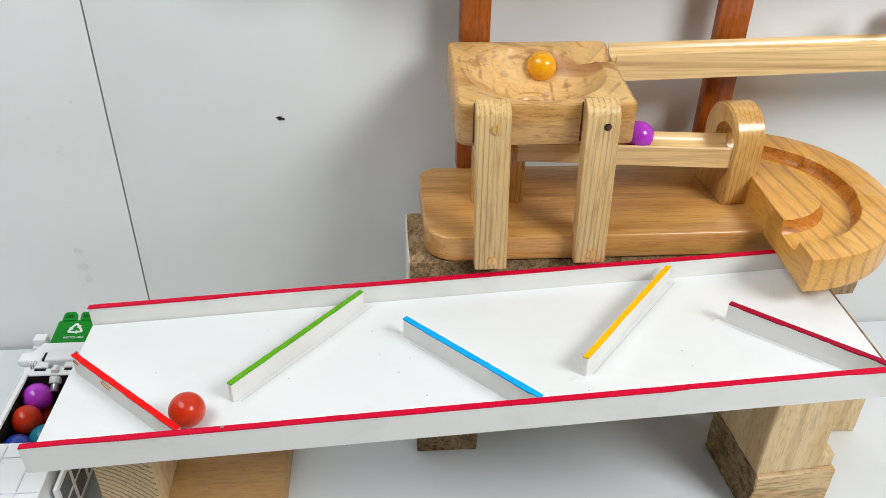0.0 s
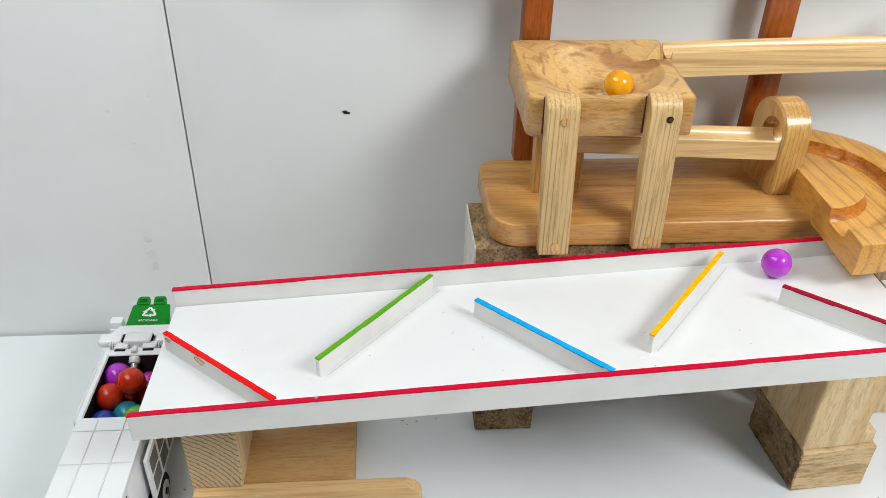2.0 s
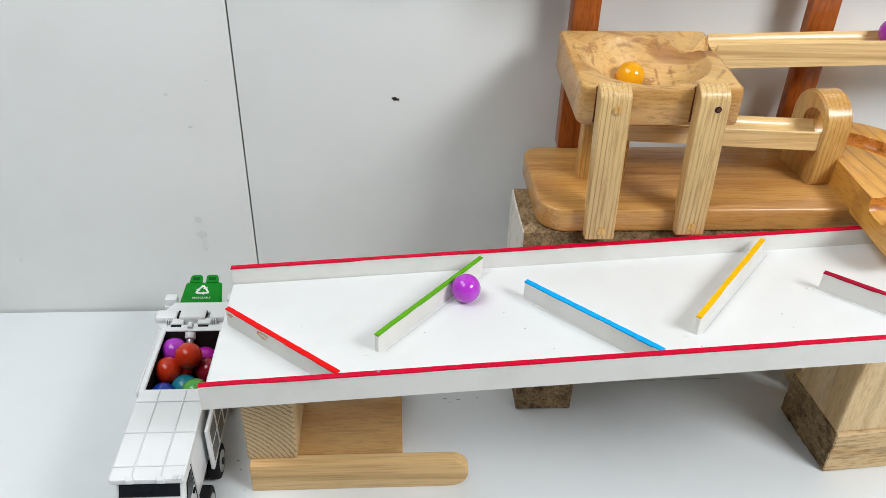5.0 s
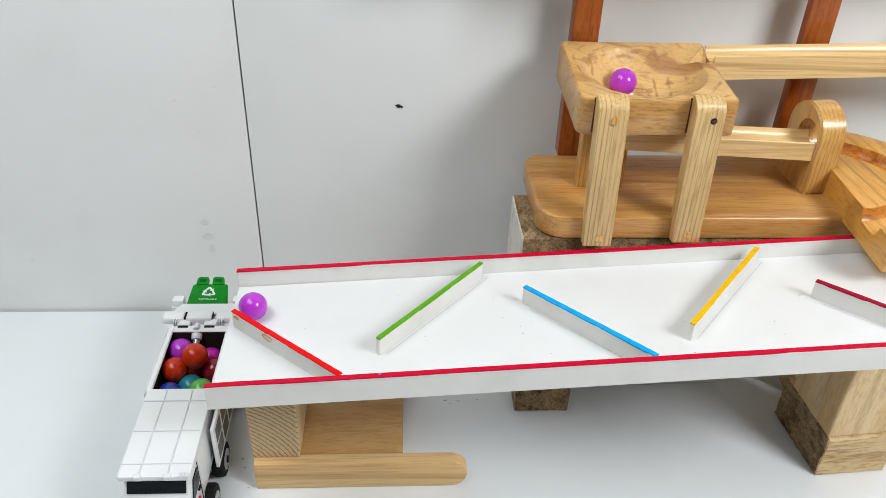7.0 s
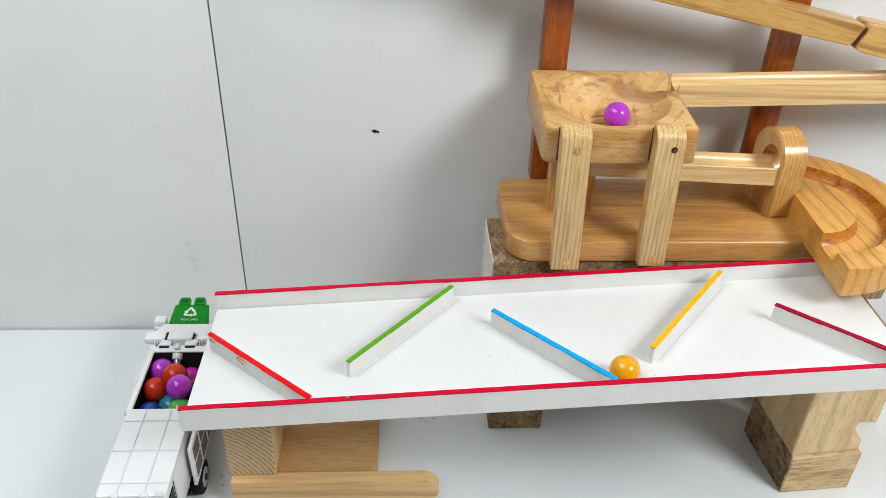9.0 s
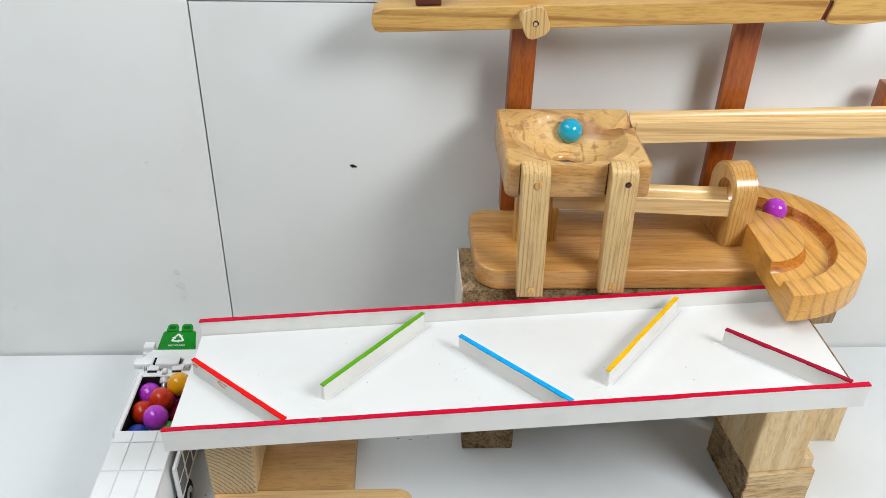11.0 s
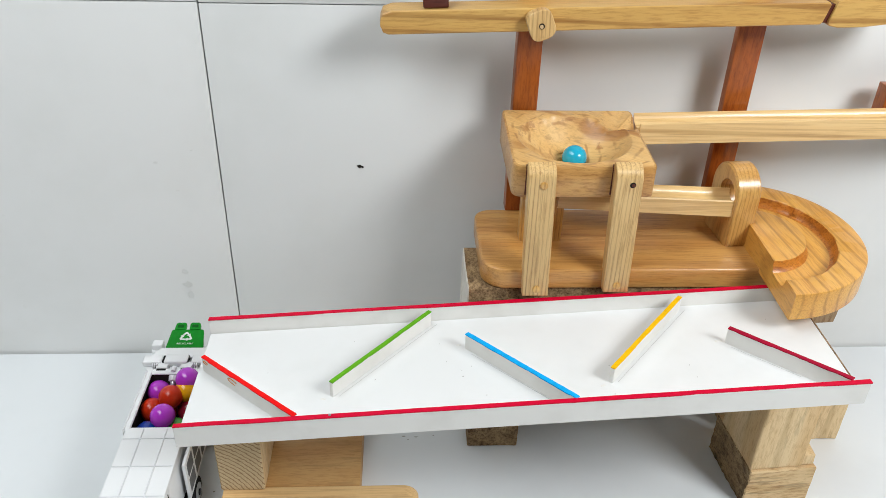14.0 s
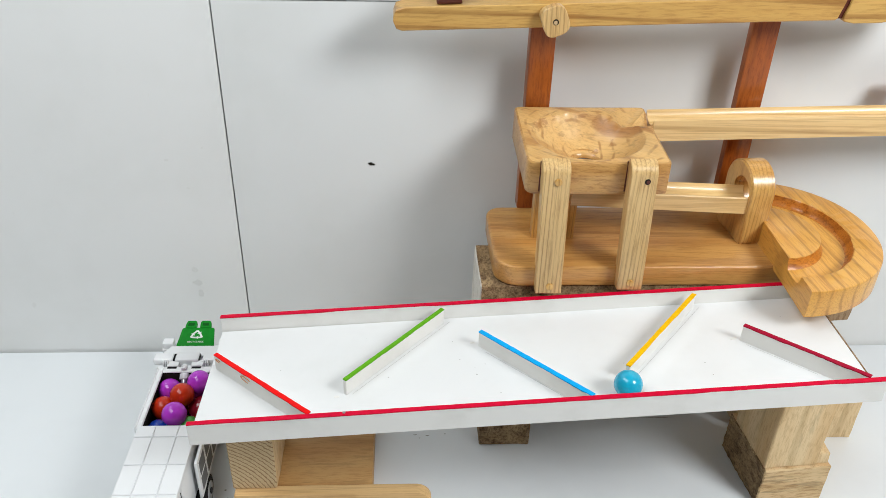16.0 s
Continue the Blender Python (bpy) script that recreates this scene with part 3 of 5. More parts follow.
# base plank with rounded left corners
def rim_solid(outline, z0, z1, soft, steps=4):
    """A flat slab over an outline, with rounded upper and lower edges."""

    def inset(d):
        out = []
        k = len(outline)
        for i in range(k):
            p, a, b = Vector(outline[i]), Vector(outline[i - 1]), Vector(outline[(i + 1) % k])
            t = (b - a)
            nrm = Vector((-t.y, t.x)).normalized() if t.length > 1e-9 else Vector((0, 0))
            out.append(p + nrm * d)
        return out

    secs = [(z0 + soft * (1 - math.sin(radians(90 * (1 - k / steps)))), soft * (1 - math.cos(radians(90 * (1 - k / steps))))) for k in range(steps + 1)]
    lower = [(z, d) for z, d in secs]
    upper = [(z1 - (z - z0), d) for z, d in reversed(secs)]
    rings = [[Vector((p.x, p.y, z)) for p in inset(d)] for z, d in lower + upper]
    return sweep(rings)


part("base_plank", rim_solid(rounded_rect(0.1155, 0.440, 0.5330, 0.6585, (0.026, 0.002, 0.002, 0.018)), 0.2045, 0.2280, 0.0030), OAK_BASE, toy, "broad oak-brown base plank with rounded corners")

# funnel tray: carved bowl with a hole, and a notch where the rail comes in
BX, BY, BR = 0.207, 0.5945, 0.0570


def bowl_height(r):
    return 0.3140 + 0.0300 * (max(r, 0.0) / BR) ** 1.8


def tray():
    n = 144
    outline = rounded_rect(0.1390, 0.2765, 0.5365, 0.6520, (0.010, 0.004, 0.004, 0.004), 8)

    def edge(a, grow=0.0):
        d = Vector((math.cos(a), math.sin(a)))
        best = None
        k = len(outline)
        for i in range(k):
            p, q = Vector(outline[i]), Vector(outline[(i + 1) % k])
            e = q - p
            den = d.x * e.y - d.y * e.x
            if abs(den) < 1e-12:
                continue
            w = p - Vector((BX, BY))
            t = (w.x * e.y - w.y * e.x) / den
            u = (w.x * d.y - w.y * d.x) / den
            if t > 0 and -1e-6 <= u <= 1 + 1e-6 and (best is None or t < best):
                best = t
        return Vector((BX, BY)) + d * (best + grow)

    secs = []
    prof = [("out", -0.0030, 0.3118), ("out", -0.0008, 0.3126), ("out", 0.0, 0.3148), ("out", 0.0, 0.3425), ("out", -0.0010, 0.3444), ("out", -0.0030, 0.3450)]
    prof += [("in", BR + 0.0008, 0.3449), ("in", BR - 0.0006, 0.3440)]
    prof += [("in", BR * f, bowl_height(BR * f)) for f in (0.95, 0.88, 0.80, 0.72, 0.64, 0.56, 0.48, 0.40, 0.33, 0.28)]
    prof += [("in", 0.0142, 0.3146), ("in", 0.0138, 0.3125), ("in", 0.0142, 0.3118)]
    for kind, v, z in prof:
        ring = []
        for i in range(n):
            a = 2 * math.pi * i / n
            if kind == "out":
                p = edge(a, v)
            else:
                wob = 1 + 0.010 * math.sin(3 * a + 0.6) + 0.008 * math.sin(5 * a)
                p = Vector((BX, BY)) + Vector((math.cos(a), math.sin(a) * ((0.80 if math.sin(a) > 0 else 0.87) if v > 0.02 else 1.0))) * v * (wob if v > 0.03 else 1)
                lim = edge(a, -0.0045) - Vector((BX, BY))
                if v > 0.05 and (p - Vector((BX, BY))).length > lim.length:
                    p = Vector((BX, BY)) + lim
            zz = z
            # worn-down back edge and the inlet from the rail
            if z > 0.330:
                if p.x > 0.228 and p.y > 0.606:
                    w = max(0.0, 1 - abs(p.y - 0.6270) / 0.0150)
                    dip = min(1.0, max(0.0, (p.x - 0.228) / 0.030)) * min(1.0, 1.4 * w)
                    zz = min(zz, 0.3450 - 0.0098 * dip * dip * (3 - 2 * dip))
                zz += 0.052 * max(0.0, p.y - 0.5945)
            if kind == "in" and v > 0.018:
                zz += 0.0005 * noise.noise(Vector((p.x * 70, p.y * 170, 0.0))) * min(1.0, v / 0.035)
            # torn grain along the rim at the back corner
            if kind == "in" and v > 0.044 and 1.75 < a < 2.95:
                zz -= 0.0022 * max(0.0, noise.noise(Vector((p.x * 210, p.y * 260, 3.0))) + 0.15)
            ring.append(Vector((p.x, p.y, zz + 0.06 * (p.y - 0.5945))))
        secs.append(ring)
    bm = bmesh.new()
    rings = [[bm.verts.new(p) for p in s] for s in secs]
    level = {id(r): k for k, r in enumerate(rings)}
    rings.append(rings[0])
    for a, b in zip(rings, rings[1:]):
        for i in range(n):
            f = (a[i], a[(i + 1) % n], b[(i + 1) % n], b[i])
            if len(set(f)) == 4:
                k = level[id(a)]
                bm.faces.new(f).material_index = 1 if 5 <= k <= 16 else 0
    return bm


part("funnel_tray", tray(), [BEECH, CARVED], toy, "thick carved beech tray with a round funnel hollow and a centre hole")


def strap(x0, x1, z0, z1, shift):
    """A front leg: a flat strip whose top curls over the tray's edge."""
    prof = [(0.5328, z0), (0.5225, z0), (0.5215, z0 + 0.001), (0.5215, z1 - 0.012)]
    prof += [(0.5335 - 0.012 * math.cos(radians(a)), z1 - 0.012 + 0.012 * math.sin(radians(a))) for a in range(15, 91, 15)]
    prof += [(0.5352, z1 + 0.0002), (0.5363, z1 - 0.002), (0.5363, 0.2300), (0.5328, 0.2284)]
    a = [Vector((x0 + shift * (z1 - z) / (z1 - z0), y, z)) for y, z in prof]
    b = [Vector((x1 + shift * (z1 - z) / (z1 - z0), y, z)) for y, z in prof]
    return bevel(sweep([a, b]), 0.0007, 1)


for x0, x1, z0, pegs in ((0.1515, 0.1775, 0.2035, ((0.1665, 0.3295), (0.1690, 0.2125))), (0.2335, 0.2590, 0.2075, ((0.2500, 0.2165),))):
    # Dark sheet behind the leg, drawing the shade of its gap as an outline.
    part("leg_housing", box(x0 - 0.0005, x1 + 0.0010, 0.5361, 0.5380, 0.3122, 0.3436, 0), DARK_BLOCK_AND_GAP, toy, "dark sheet for the shade in the gap around the leg", 0)
    leg = part("front_leg", strap(x0, x1, z0, 0.3475, 0.0040), PINE_UP, toy, "pale straight-grained pine leg strip")
    for px, pz in pegs:
        part("wooden_peg", rod((px, 0.5230, pz), (px, 0.5200, pz), 0.0037, 16, 0.0004), ARCH_PINE, leg, "round wooden peg end")
    if len(pegs) == 1:
        # No hole is cut: a dark disc on the leg paints its shade.
        part("peg_hole_shade", rod((0.2500, 0.5217, 0.3300), (0.2500, 0.5211, 0.3300), 0.0029, 12), DARK, leg, "dark disc for the shade in an empty peg hole")
        part("peg_stub", rod((0.2506, 0.5214, 0.3298), (0.2506, 0.5209, 0.3298), 0.0019, 10), DARK_BLOCK_AND_GAP, leg, "broken dowel in the hole")
part("rear_leg", box(0.1585, 0.2035, 0.5890, 0.6030, 0.2280, 0.3100, 0.0008), ARCH_PINE, toy, "broad pine leg under the tray")


def trough(x0, z_top0, x1, z_top1, y0, y1, high0, high1, depth, lip=0.005, steps=8, bevel_end=0.0):
    """A rail with a round channel along its top."""
    mid_y, half = (y0 + y1) / 2, (y1 - y0) / 2 - lip

    def section(x, zt, high):
        s = [Vector((x, y0, zt - high)), Vector((x, y0 + 0.0008, zt - high - 0.0004)), Vector((x, y1 - 0.0008, zt - high - 0.0004)), Vector((x, y1, zt - high)), Vector((x, y1, zt - 0.001)), Vector((x, y1 - 0.001, zt))]
        for k in range(steps + 1):
            a = math.pi * k / steps
            s.append(Vector((x, mid_y + half * math.cos(a), zt - depth * math.sin(a) ** 0.8)))
        return s + [Vector((x, y0 + 0.001, zt)), Vector((x, y0, zt - 0.001))]

    k = 14
    return sweep([section(x0 + (x1 - x0) * i / k, z_top0 + (z_top1 - z_top0) * i / k, high0 + (high1 - high0) * i / k) for i in range(k + 1)])


part("lower_rail", trough(0.1940, 0.2905, 0.3830, 0.2818, 0.5780, 0.6095, 0.0165, 0.0185, 0.0095, 0.0020), PINE_RAIL, toy, "varnished pine rail with a grooved top")


def arch():
    """A block with a round head and a round passage for the balls."""
    hy, r, z0, zc = -0.0080, 0.0290, 0.2280, 0.2845
    hole_r, hole_c = 0.0170, 0.2810
    outer = [(-0.027, z0), (-0.029, z0 + 0.004)] + [(-r * math.cos(radians(a)), zc + (r - 0.0015) * math.sin(radians(a))) for a in range(0, 181, 6)] + [(0.029, z0 + 0.004), (0.027, z0)]
    inner = []
    for y, z in outer:
        d = Vector((y - hy, z - hole_c))
        d.normalize()
        inner.append((hy + d.x * hole_r, hole_c + d.y * hole_r))
    bm = bmesh.new()
    rings = []
    for x, soft in ((-0.0133, 0.0018), (-0.0115, 0.0), (0.0115, 0.0), (0.0133, 0.0018)):
        rings.append([bm.verts.new((x, y * (1 - soft / 0.029), z0 + (z - z0) * (1 - soft / 0.085) + (soft * 0.2 if z < z0 + 0.001 else 0))) for y, z in outer])
    ins = [[bm.verts.new((x, y, z)) for y, z in inner] for x in (0.0133, 0.0, -0.0133)]
    loop = rings + ins + [rings[0]]
    k = len(outer)
    for a, b in zip(loop, loop[1:]):
        for i in range(k):
            bm.faces.new((a[i], a[(i + 1) % k], b[(i + 1) % k], b[i]))
    bmesh.ops.transform(bm, verts=bm.verts, matrix=pose(0.3885, 0.6045, 0, 0, 0, 5))
    return bm


part("arch_block", arch(), ARCH_PINE, toy, "glossy pine arch block with a round passage")

# half-round turn with a curved channel
SX, SY = 0.3990, 0.5590


def half_turn():
    def lift(y):
        return 0.045 * (y - 0.457)

    n = 90
    prof = [(0.0, 0.0), (0.0475, 0.0), (0.0490, -0.0006), (0.0497, -0.0050), (0.0510, -0.0092), (0.0532, -0.0112), (0.0640, -0.0118), (0.0742, -0.0114), (0.0770, -0.0096), (0.0787, -0.0050), (0.0796, -0.0008), (0.0806, 0.0), (0.1010, 0.0), (0.1026, -0.0006), (0.1032, -0.0022), (0.1032, -0.0285), (0.1020, -0.0296), (0.0, -0.0296)]
    walls = (2, 3, 4, 7, 8, 9)
    bm = bmesh.new()
    cols = []
    for i in range(n + 1):
        a = radians(-90 + 180 * i / n)
        col = []
        for r, z in prof:
            rr = r * (1 + 0.050 * math.cos(a) ** 2 + 0.035 * max(0.0, math.sin(a)) * math.cos(a)) if r > 0.09 else r
            if 0.0485 < r < 0.0800 and -0.0111 < z < 0:
                rr += 0.0007 * noise.noise(Vector((9 * a, 260 * z, 1.0))) + (0.0011 * noise.noise(Vector((24 * a, 420 * z, 5.0))) if r < 0.06 and a < -0.9 else 0.0)
            p = Vector((SX + rr * math.cos(a), SY + rr * math.sin(a), 0.2505 + z))
            p.z += lift(p.y)
            col.append(bm.verts.new(p))
        cols.append(col)
    m = len(cols[0])
    for a, b in zip(cols, cols[1:]):
        for j in range(m - 1):
            bm.faces.new((a[j], a[j + 1], b[j + 1], b[j])).material_index = 1 if j in walls else 0
    for side in (cols[0], cols[-1]):
        bm.faces.new(side)
    bmesh.ops.remove_doubles(bm, verts=bm.verts, dist=1e-5)
    return bm


part("half_round_turn", half_turn(), [PINE_GOLD, GROOVE], toy, "golden pine half-round piece with a curved ball channel")
mid_rail = part("upper_rail", trough(0.2790, 0.3504, 0.640, 0.3600, 0.6180, 0.6480, 0.0232, 0.0222, 0.0095, 0.0016), PINE_RAIL, toy, "long varnished pine rail with a grooved top")
part("rail_stop", box(0.5480, 0.5740, 0.6500, 0.6700, 0.3300, 0.3790, 0.0010), MAHOGANY, toy, "reddish brown stop post behind the rail")
for x0, x1, depth in ((0.1510, 0.1768, 0.0170), (0.3755, 0.4030, 0.0120)):
    part("back_post", box(x0, x1, 0.6540, 0.6540 + depth, 0.2283, 0.700, 0.0012), MAHOGANY, toy, "reddish mahogany-stained upright post")

# tipping beam
PIVOT = Vector((0.1660, 0.6330, 0.4525))
beam = thing("tipping_beam", PIVOT, "honey-coloured pine rail that tips on a pivot between the posts", "beam")


def beam_body():
    z0, z1 = -0.0085, 0.0140
    out = [(-0.1440, z0), (0.2715, z0 + 0.0014), (0.2735, z0 + 0.0030), (0.2784, z1 - 0.0015), (0.2770, z1)]
    out += [(-0.1400, z1), (-0.1490, z1 - 0.003), (-0.1515, z1 - 0.009), (-0.1515, z0 + 0.008), (-0.1490, z0 + 0.002)]
    secs = []
    for y in (-0.0150, -0.0140, 0.0140, 0.0150):
        s = 0.001 if abs(y) > 0.0145 else 0.0
        secs.append([PIVOT + Vector((x, y, z + (s if z < 0 else -s))) for x, z in out])
    return sweep(secs)


part("beam_rail", beam_body(), PINE_BEAM, beam)
knob = part("pivot_knob", extrude([(0.1660 + 0.94 * x + 0.342 * -z, 0.6180, 0.4527 + 0.342 * x + 0.94 * z) for x, z in rounded_rect(-0.0124, 0.0124, -0.0138, 0.0146, (0.0075, 0.0095, 0.0095, 0.0075), 5)], (0, -0.011, 0), 0.0007, 1), PINE_UP, beam, "pale rounded square pivot knob")
# Dark disc on the knob, painted as the shade inside a hole.
part("knob_hole_shade", rod((0.1660, 0.6069, 0.4527), (0.1660, 0.6064, 0.4527), 0.0028, 14), DARK, knob, "dark disc for the shade in a dowel hole")
part("knob_pin", rod((0.1657, 0.6066, 0.4524), (0.1657, 0.6060, 0.4524), 0.0019, 10), SAWN, knob, "dowel end")
part("beam_weight", box(0.0555, 0.0795, 0.6220, 0.6440, 0.4672, 0.4900, 0.0012), DARK_BLOCK_AND_GAP, beam, "dark reddish wooden weight block")
cap = [(0.2846, 0.0150), (0.2830, 0.0075), (0.2790, -0.0050), (0.2806, -0.0085), (0.2900, -0.0105), (0.3150, -0.0105), (0.3800, -0.0040), (0.3820, 0.0), (0.3820, 0.0165), (0.3800, 0.0180), (0.2885, 0.0160)]
part("beam_end", extrude([PIVOT + Vector((x, -0.0150, z)) for x, z in cap], (0, 0.030, 0), 0.0008, 1), PINE_BEAM, beam, "rounded pine end piece beyond a dark slot")
# Dark filler in the slot, coloured as the shade between the two pieces.
part("slot", extrude([PIVOT + Vector((x, -0.0120, z)) for x, z in ((0.2660, -0.0060), (0.2820, -0.0060), (0.2900, 0.0115), (0.2740, 0.0115))], (0, 0.024, 0)), DARK_BLOCK_AND_GAP, beam, "dark filler for the shade in the slot before the end piece", 0)


# ---- toy lorry that catches the balls ----
truck = thing("toy_garbage_truck", (-0.212, 0.47, 0.0), "white plastic toy garbage truck with an open hopper", "toy truck")
TL, TR, TZ = -0.2432, -0.1790, 0.0880


def shell():
    """The hopper: open box with thick walls."""
    bm = bmesh.new()
    o = [(TL, 0.457), (TR, 0.457), (TR, 0.552), (TL, 0.552)]
    i = [(TL + 0.0026, 0.4620), (TR - 0.0060, 0.4620), (TR - 0.0060, 0.5440), (TL + 0.0026, 0.5440)]
    rings = [[(x, y, 0.026) for x, y in o], [(x, y, TZ - 0.001) for x, y in o], [(x * 1.0 + (0.001 if x < -0.21 else -0.001), y + (0.001 if y < 0.5 else -0.001), TZ) for x, y in o], [(x, y, TZ) for x, y in i], [(x, y, 0.034) for x, y in i]]
    vs = [[bm.verts.new(p) for p in r] for r in rings]
    for a, b in zip(vs, vs[1:]):
        for k in range(4):
            bm.faces.new((a[k], a[(k + 1) % 4], b[(k + 1) % 4], b[k]))
    bm.faces.new(vs[0])
    bm.faces.new(vs[-1])
    return bm


hopper = part("hopper", shell(), TRUCK_WHITE, truck)
# Thin dark sheets in the white hopper carry its inner shade as colour.
part("hopper_wall_shade", box(TL + 0.0028, TR - 0.0063, 0.5425, 0.5437, 0.035, 0.0865, 0), DARK, hopper, "dark sheet for the shade inside the hopper")
part("hopper_wall_shade", box(TL + 0.0028, TL + 0.0034, 0.463, 0.5425, 0.035, 0.0860, 0), DARK, hopper, "dark sheet for the shade inside the hopper")
part("hopper_wall_shade", box(TR - 0.0070, TR - 0.0064, 0.463, 0.5425, 0.035, 0.0860, 0), DARK, hopper, "dark sheet for the shade inside the hopper")
part("hopper_floor_shade", box(TL + 0.0029, TR - 0.0065, 0.463, 0.5435, 0.0345, 0.0352, 0), DARK, hopper, "dark sheet for the shade on the hopper floor")
part("rim_flange", box(TL - 0.0004, TL + 0.0070, 0.4575, 0.5510, 0.0872, 0.0890, 0.0006, 1), TRUCK_WHITE, hopper, "raised white rim of the hopper")
part("rim_flange", box(TL + 0.0070, TR - 0.0010, 0.5420, 0.5510, 0.0872, 0.0890, 0.0006, 1), TRUCK_WHITE, hopper, "raised white rim of the hopper")
part("rim_bead", box(TL + 0.0004, TL + 0.0018, 0.4580, 0.5480, 0.0889, 0.0903, 0.0005, 1), TRUCK_WHITE, hopper)
part("rim_bead", box(TL + 0.0054, TL + 0.0066, 0.4620, 0.5440, 0.0889, 0.0899, 0.0004, 1), TRUCK_WHITE, hopper)
part("ram_socket", rod((-0.2135, 0.5435, 0.0850), (-0.2135, 0.5385, 0.0812), 0.0052, 14, 0.0006), TRUCK_SHADED, hopper, "pale collar of the ram")
part("ram", rod((-0.2135, 0.5420, 0.0835), (-0.2135, 0.5330, 0.0770), 0.0035, 14, 0.0006), SILVER, hopper, "grey plastic ram")
roof = part("roof", rim_solid(rounded_rect(-0.2405, -0.1815, 0.3600, 0.4600, (0.003, 0.003, 0.002, 0.002), 3), 0.0835, 0.0892, 0.0012, 2), TRUCK_WHITE, truck, "white roof with raised ribs")
for x in (-0.2225, -0.1995):
    part("rib", box(x - 0.0006, x + 0.0006, 0.3615, 0.4585, 0.0890, 0.0902, 0.0004, 1), TRUCK_SHADED, roof)
for y in (0.3735, 0.4095, 0.4455):
    part("rib", box(-0.2395, -0.1825, y - 0.0006, y + 0.0006, 0.0890, 0.0901, 0.0004, 1), TRUCK_SHADED, roof)
for x in (-0.2235, -0.1995):
    part("roof_clip", box(x - 0.0030, x + 0.0030, 0.3580, 0.3625, 0.0860, 0.0906, 0.0006, 1), TRUCK_WHITE, roof)
for k in range(4):
    part("roof_notch", box(-0.1905 + 0.0022 * k, -0.1893 + 0.0022 * k, 0.3592, 0.3640, 0.0880, 0.0900, 0.0003, 1), TRUCK_SHADED, roof)
part("body_front", box(-0.2370, -0.1830, 0.3900, 0.4565, 0.030, 0.0833, 0.0015), TRUCK_WHITE, truck)
cab = part("cab", extrude([(-0.2360, y, z) for y, z in ((0.3895, 0.016), (0.3895, 0.0832), (0.3625, 0.0832), (0.3510, 0.0640), (0.3470, 0.0610), (0.3460, 0.016))], (0.0535, 0, 0), 0.0015, 2), TRUCK_WHITE, truck, "white plastic cab")
part("windscreen", extrude([(-0.2330, y, z) for y, z in ((0.3616, 0.0828), (0.3562, 0.0738), (0.3553, 0.0742), (0.3607, 0.0832))], (0.0475, 0, 0), 0.0003, 1), GLASS, cab, "dark windscreen")
part("wiper", rod((-0.2250, 0.3556, 0.0750), (-0.2050, 0.3574, 0.0782), 0.0005, 6), BLACK, cab, "thin black wiper")
part("side_window", extrude([(-0.1826, y, z) for y, z in ((0.3580, 0.0620), (0.3660, 0.0775), (0.3800, 0.0775), (0.3800, 0.0600), (0.3600, 0.0580))], (0.0010, 0, 0), 0.0003, 1), GLASS, cab, "dark side window")
part("door_seam", box(-0.1826, -0.1820, 0.3826, 0.3834, 0.0250, 0.0800, 0), BLACK, cab, "dark gap beside the door")
part("door_handle", box(-0.1826, -0.1806, 0.3740, 0.3800, 0.0540, 0.0560, 0.0005, 1), BLACK, cab, "small black handle")
part("door_mark", rod((-0.1826, 0.3720, 0.0440), (-0.1818, 0.3720, 0.0440), 0.0045, 14), CRIMSON, cab, "round red door badge")
part("bumper", box(-0.2365, -0.1815, 0.3430, 0.3520, 0.014, 0.0240, 0.0012), BLACK, truck, "black front bumper")
part("chassis", box(-0.2360, -0.1920, 0.3620, 0.5800, 0.012, 0.0290, 0.001), BLACK, truck, "black chassis")
side = part("side_panel", box(TR + 0.0002, TR + 0.0035, 0.4200, 0.5500, 0.0300, 0.0780, 0.0008), TRUCK_WHITE, truck, "ribbed white side panel")
for k in range(5):
    for z0, z1 in ((0.0360, 0.0530), (0.0565, 0.0735)):
        # Thin grey boxes on the panel give the shade of its hollows as colour.
        part("recess_shade", box(TR + 0.0034, TR + 0.0039, 0.4250 + k * 0.0245, 0.4445 + k * 0.0245, z0, z1, 0.0002, 1), FIELD_SHADE, side, "grey patch for the shade in a recess")


def wheel(x, y, out):
    w = part("wheel", rod((x, y, 0.0165), (x + out * 0.011, y, 0.0165), 0.0165, 28, 0.0022), RUBBER, truck, "black tyre")
    part("rim", rod((x + out * 0.0105, y, 0.0165), (x + out * 0.0118, y, 0.0165), 0.0100, 20, 0.0005), SILVER, w, "silver wheel rim")
    part("hub", rod((x + out * 0.0116, y, 0.0165), (x + out * 0.0128, y, 0.0165), 0.0035, 12), BLACK, w, "dark hub")


for y in (0.3930, 0.4420, 0.5350):
    wheel(-0.1860, y, 1)
    wheel(-0.2400, y, -1)

# tail with hinge, and the bin
tail = part("tailgate", box(TL - 0.0035, TR + 0.0010, 0.5525, 0.5800, 0.0300, 0.0855, 0.0018), TRUCK_WHITE, truck, "white tailgate housing")
for x, half, grow in ((-0.2400, 0.0110, 0.0), (-0.2140, 0.0130, 0.0012), (-0.1880, 0.0100, 0.0)):
    part("hinge_block", box(x - half, x + half, 0.5580 - grow, 0.5712, 0.0845, 0.0925 + grow, 0.0024, 3), TRUCK_WHITE, tail)
for x in (-0.2280, -0.2020):
    # Black strip laid on the rim in place of a slot's shade.
    part("hinge_slot_shade", box(x - 0.0050, x + 0.0050, 0.5475, 0.5505, 0.0885, 0.0894, 0.0002, 1), BLACK, tail, "black strip for the shade in a slot before the hinge")
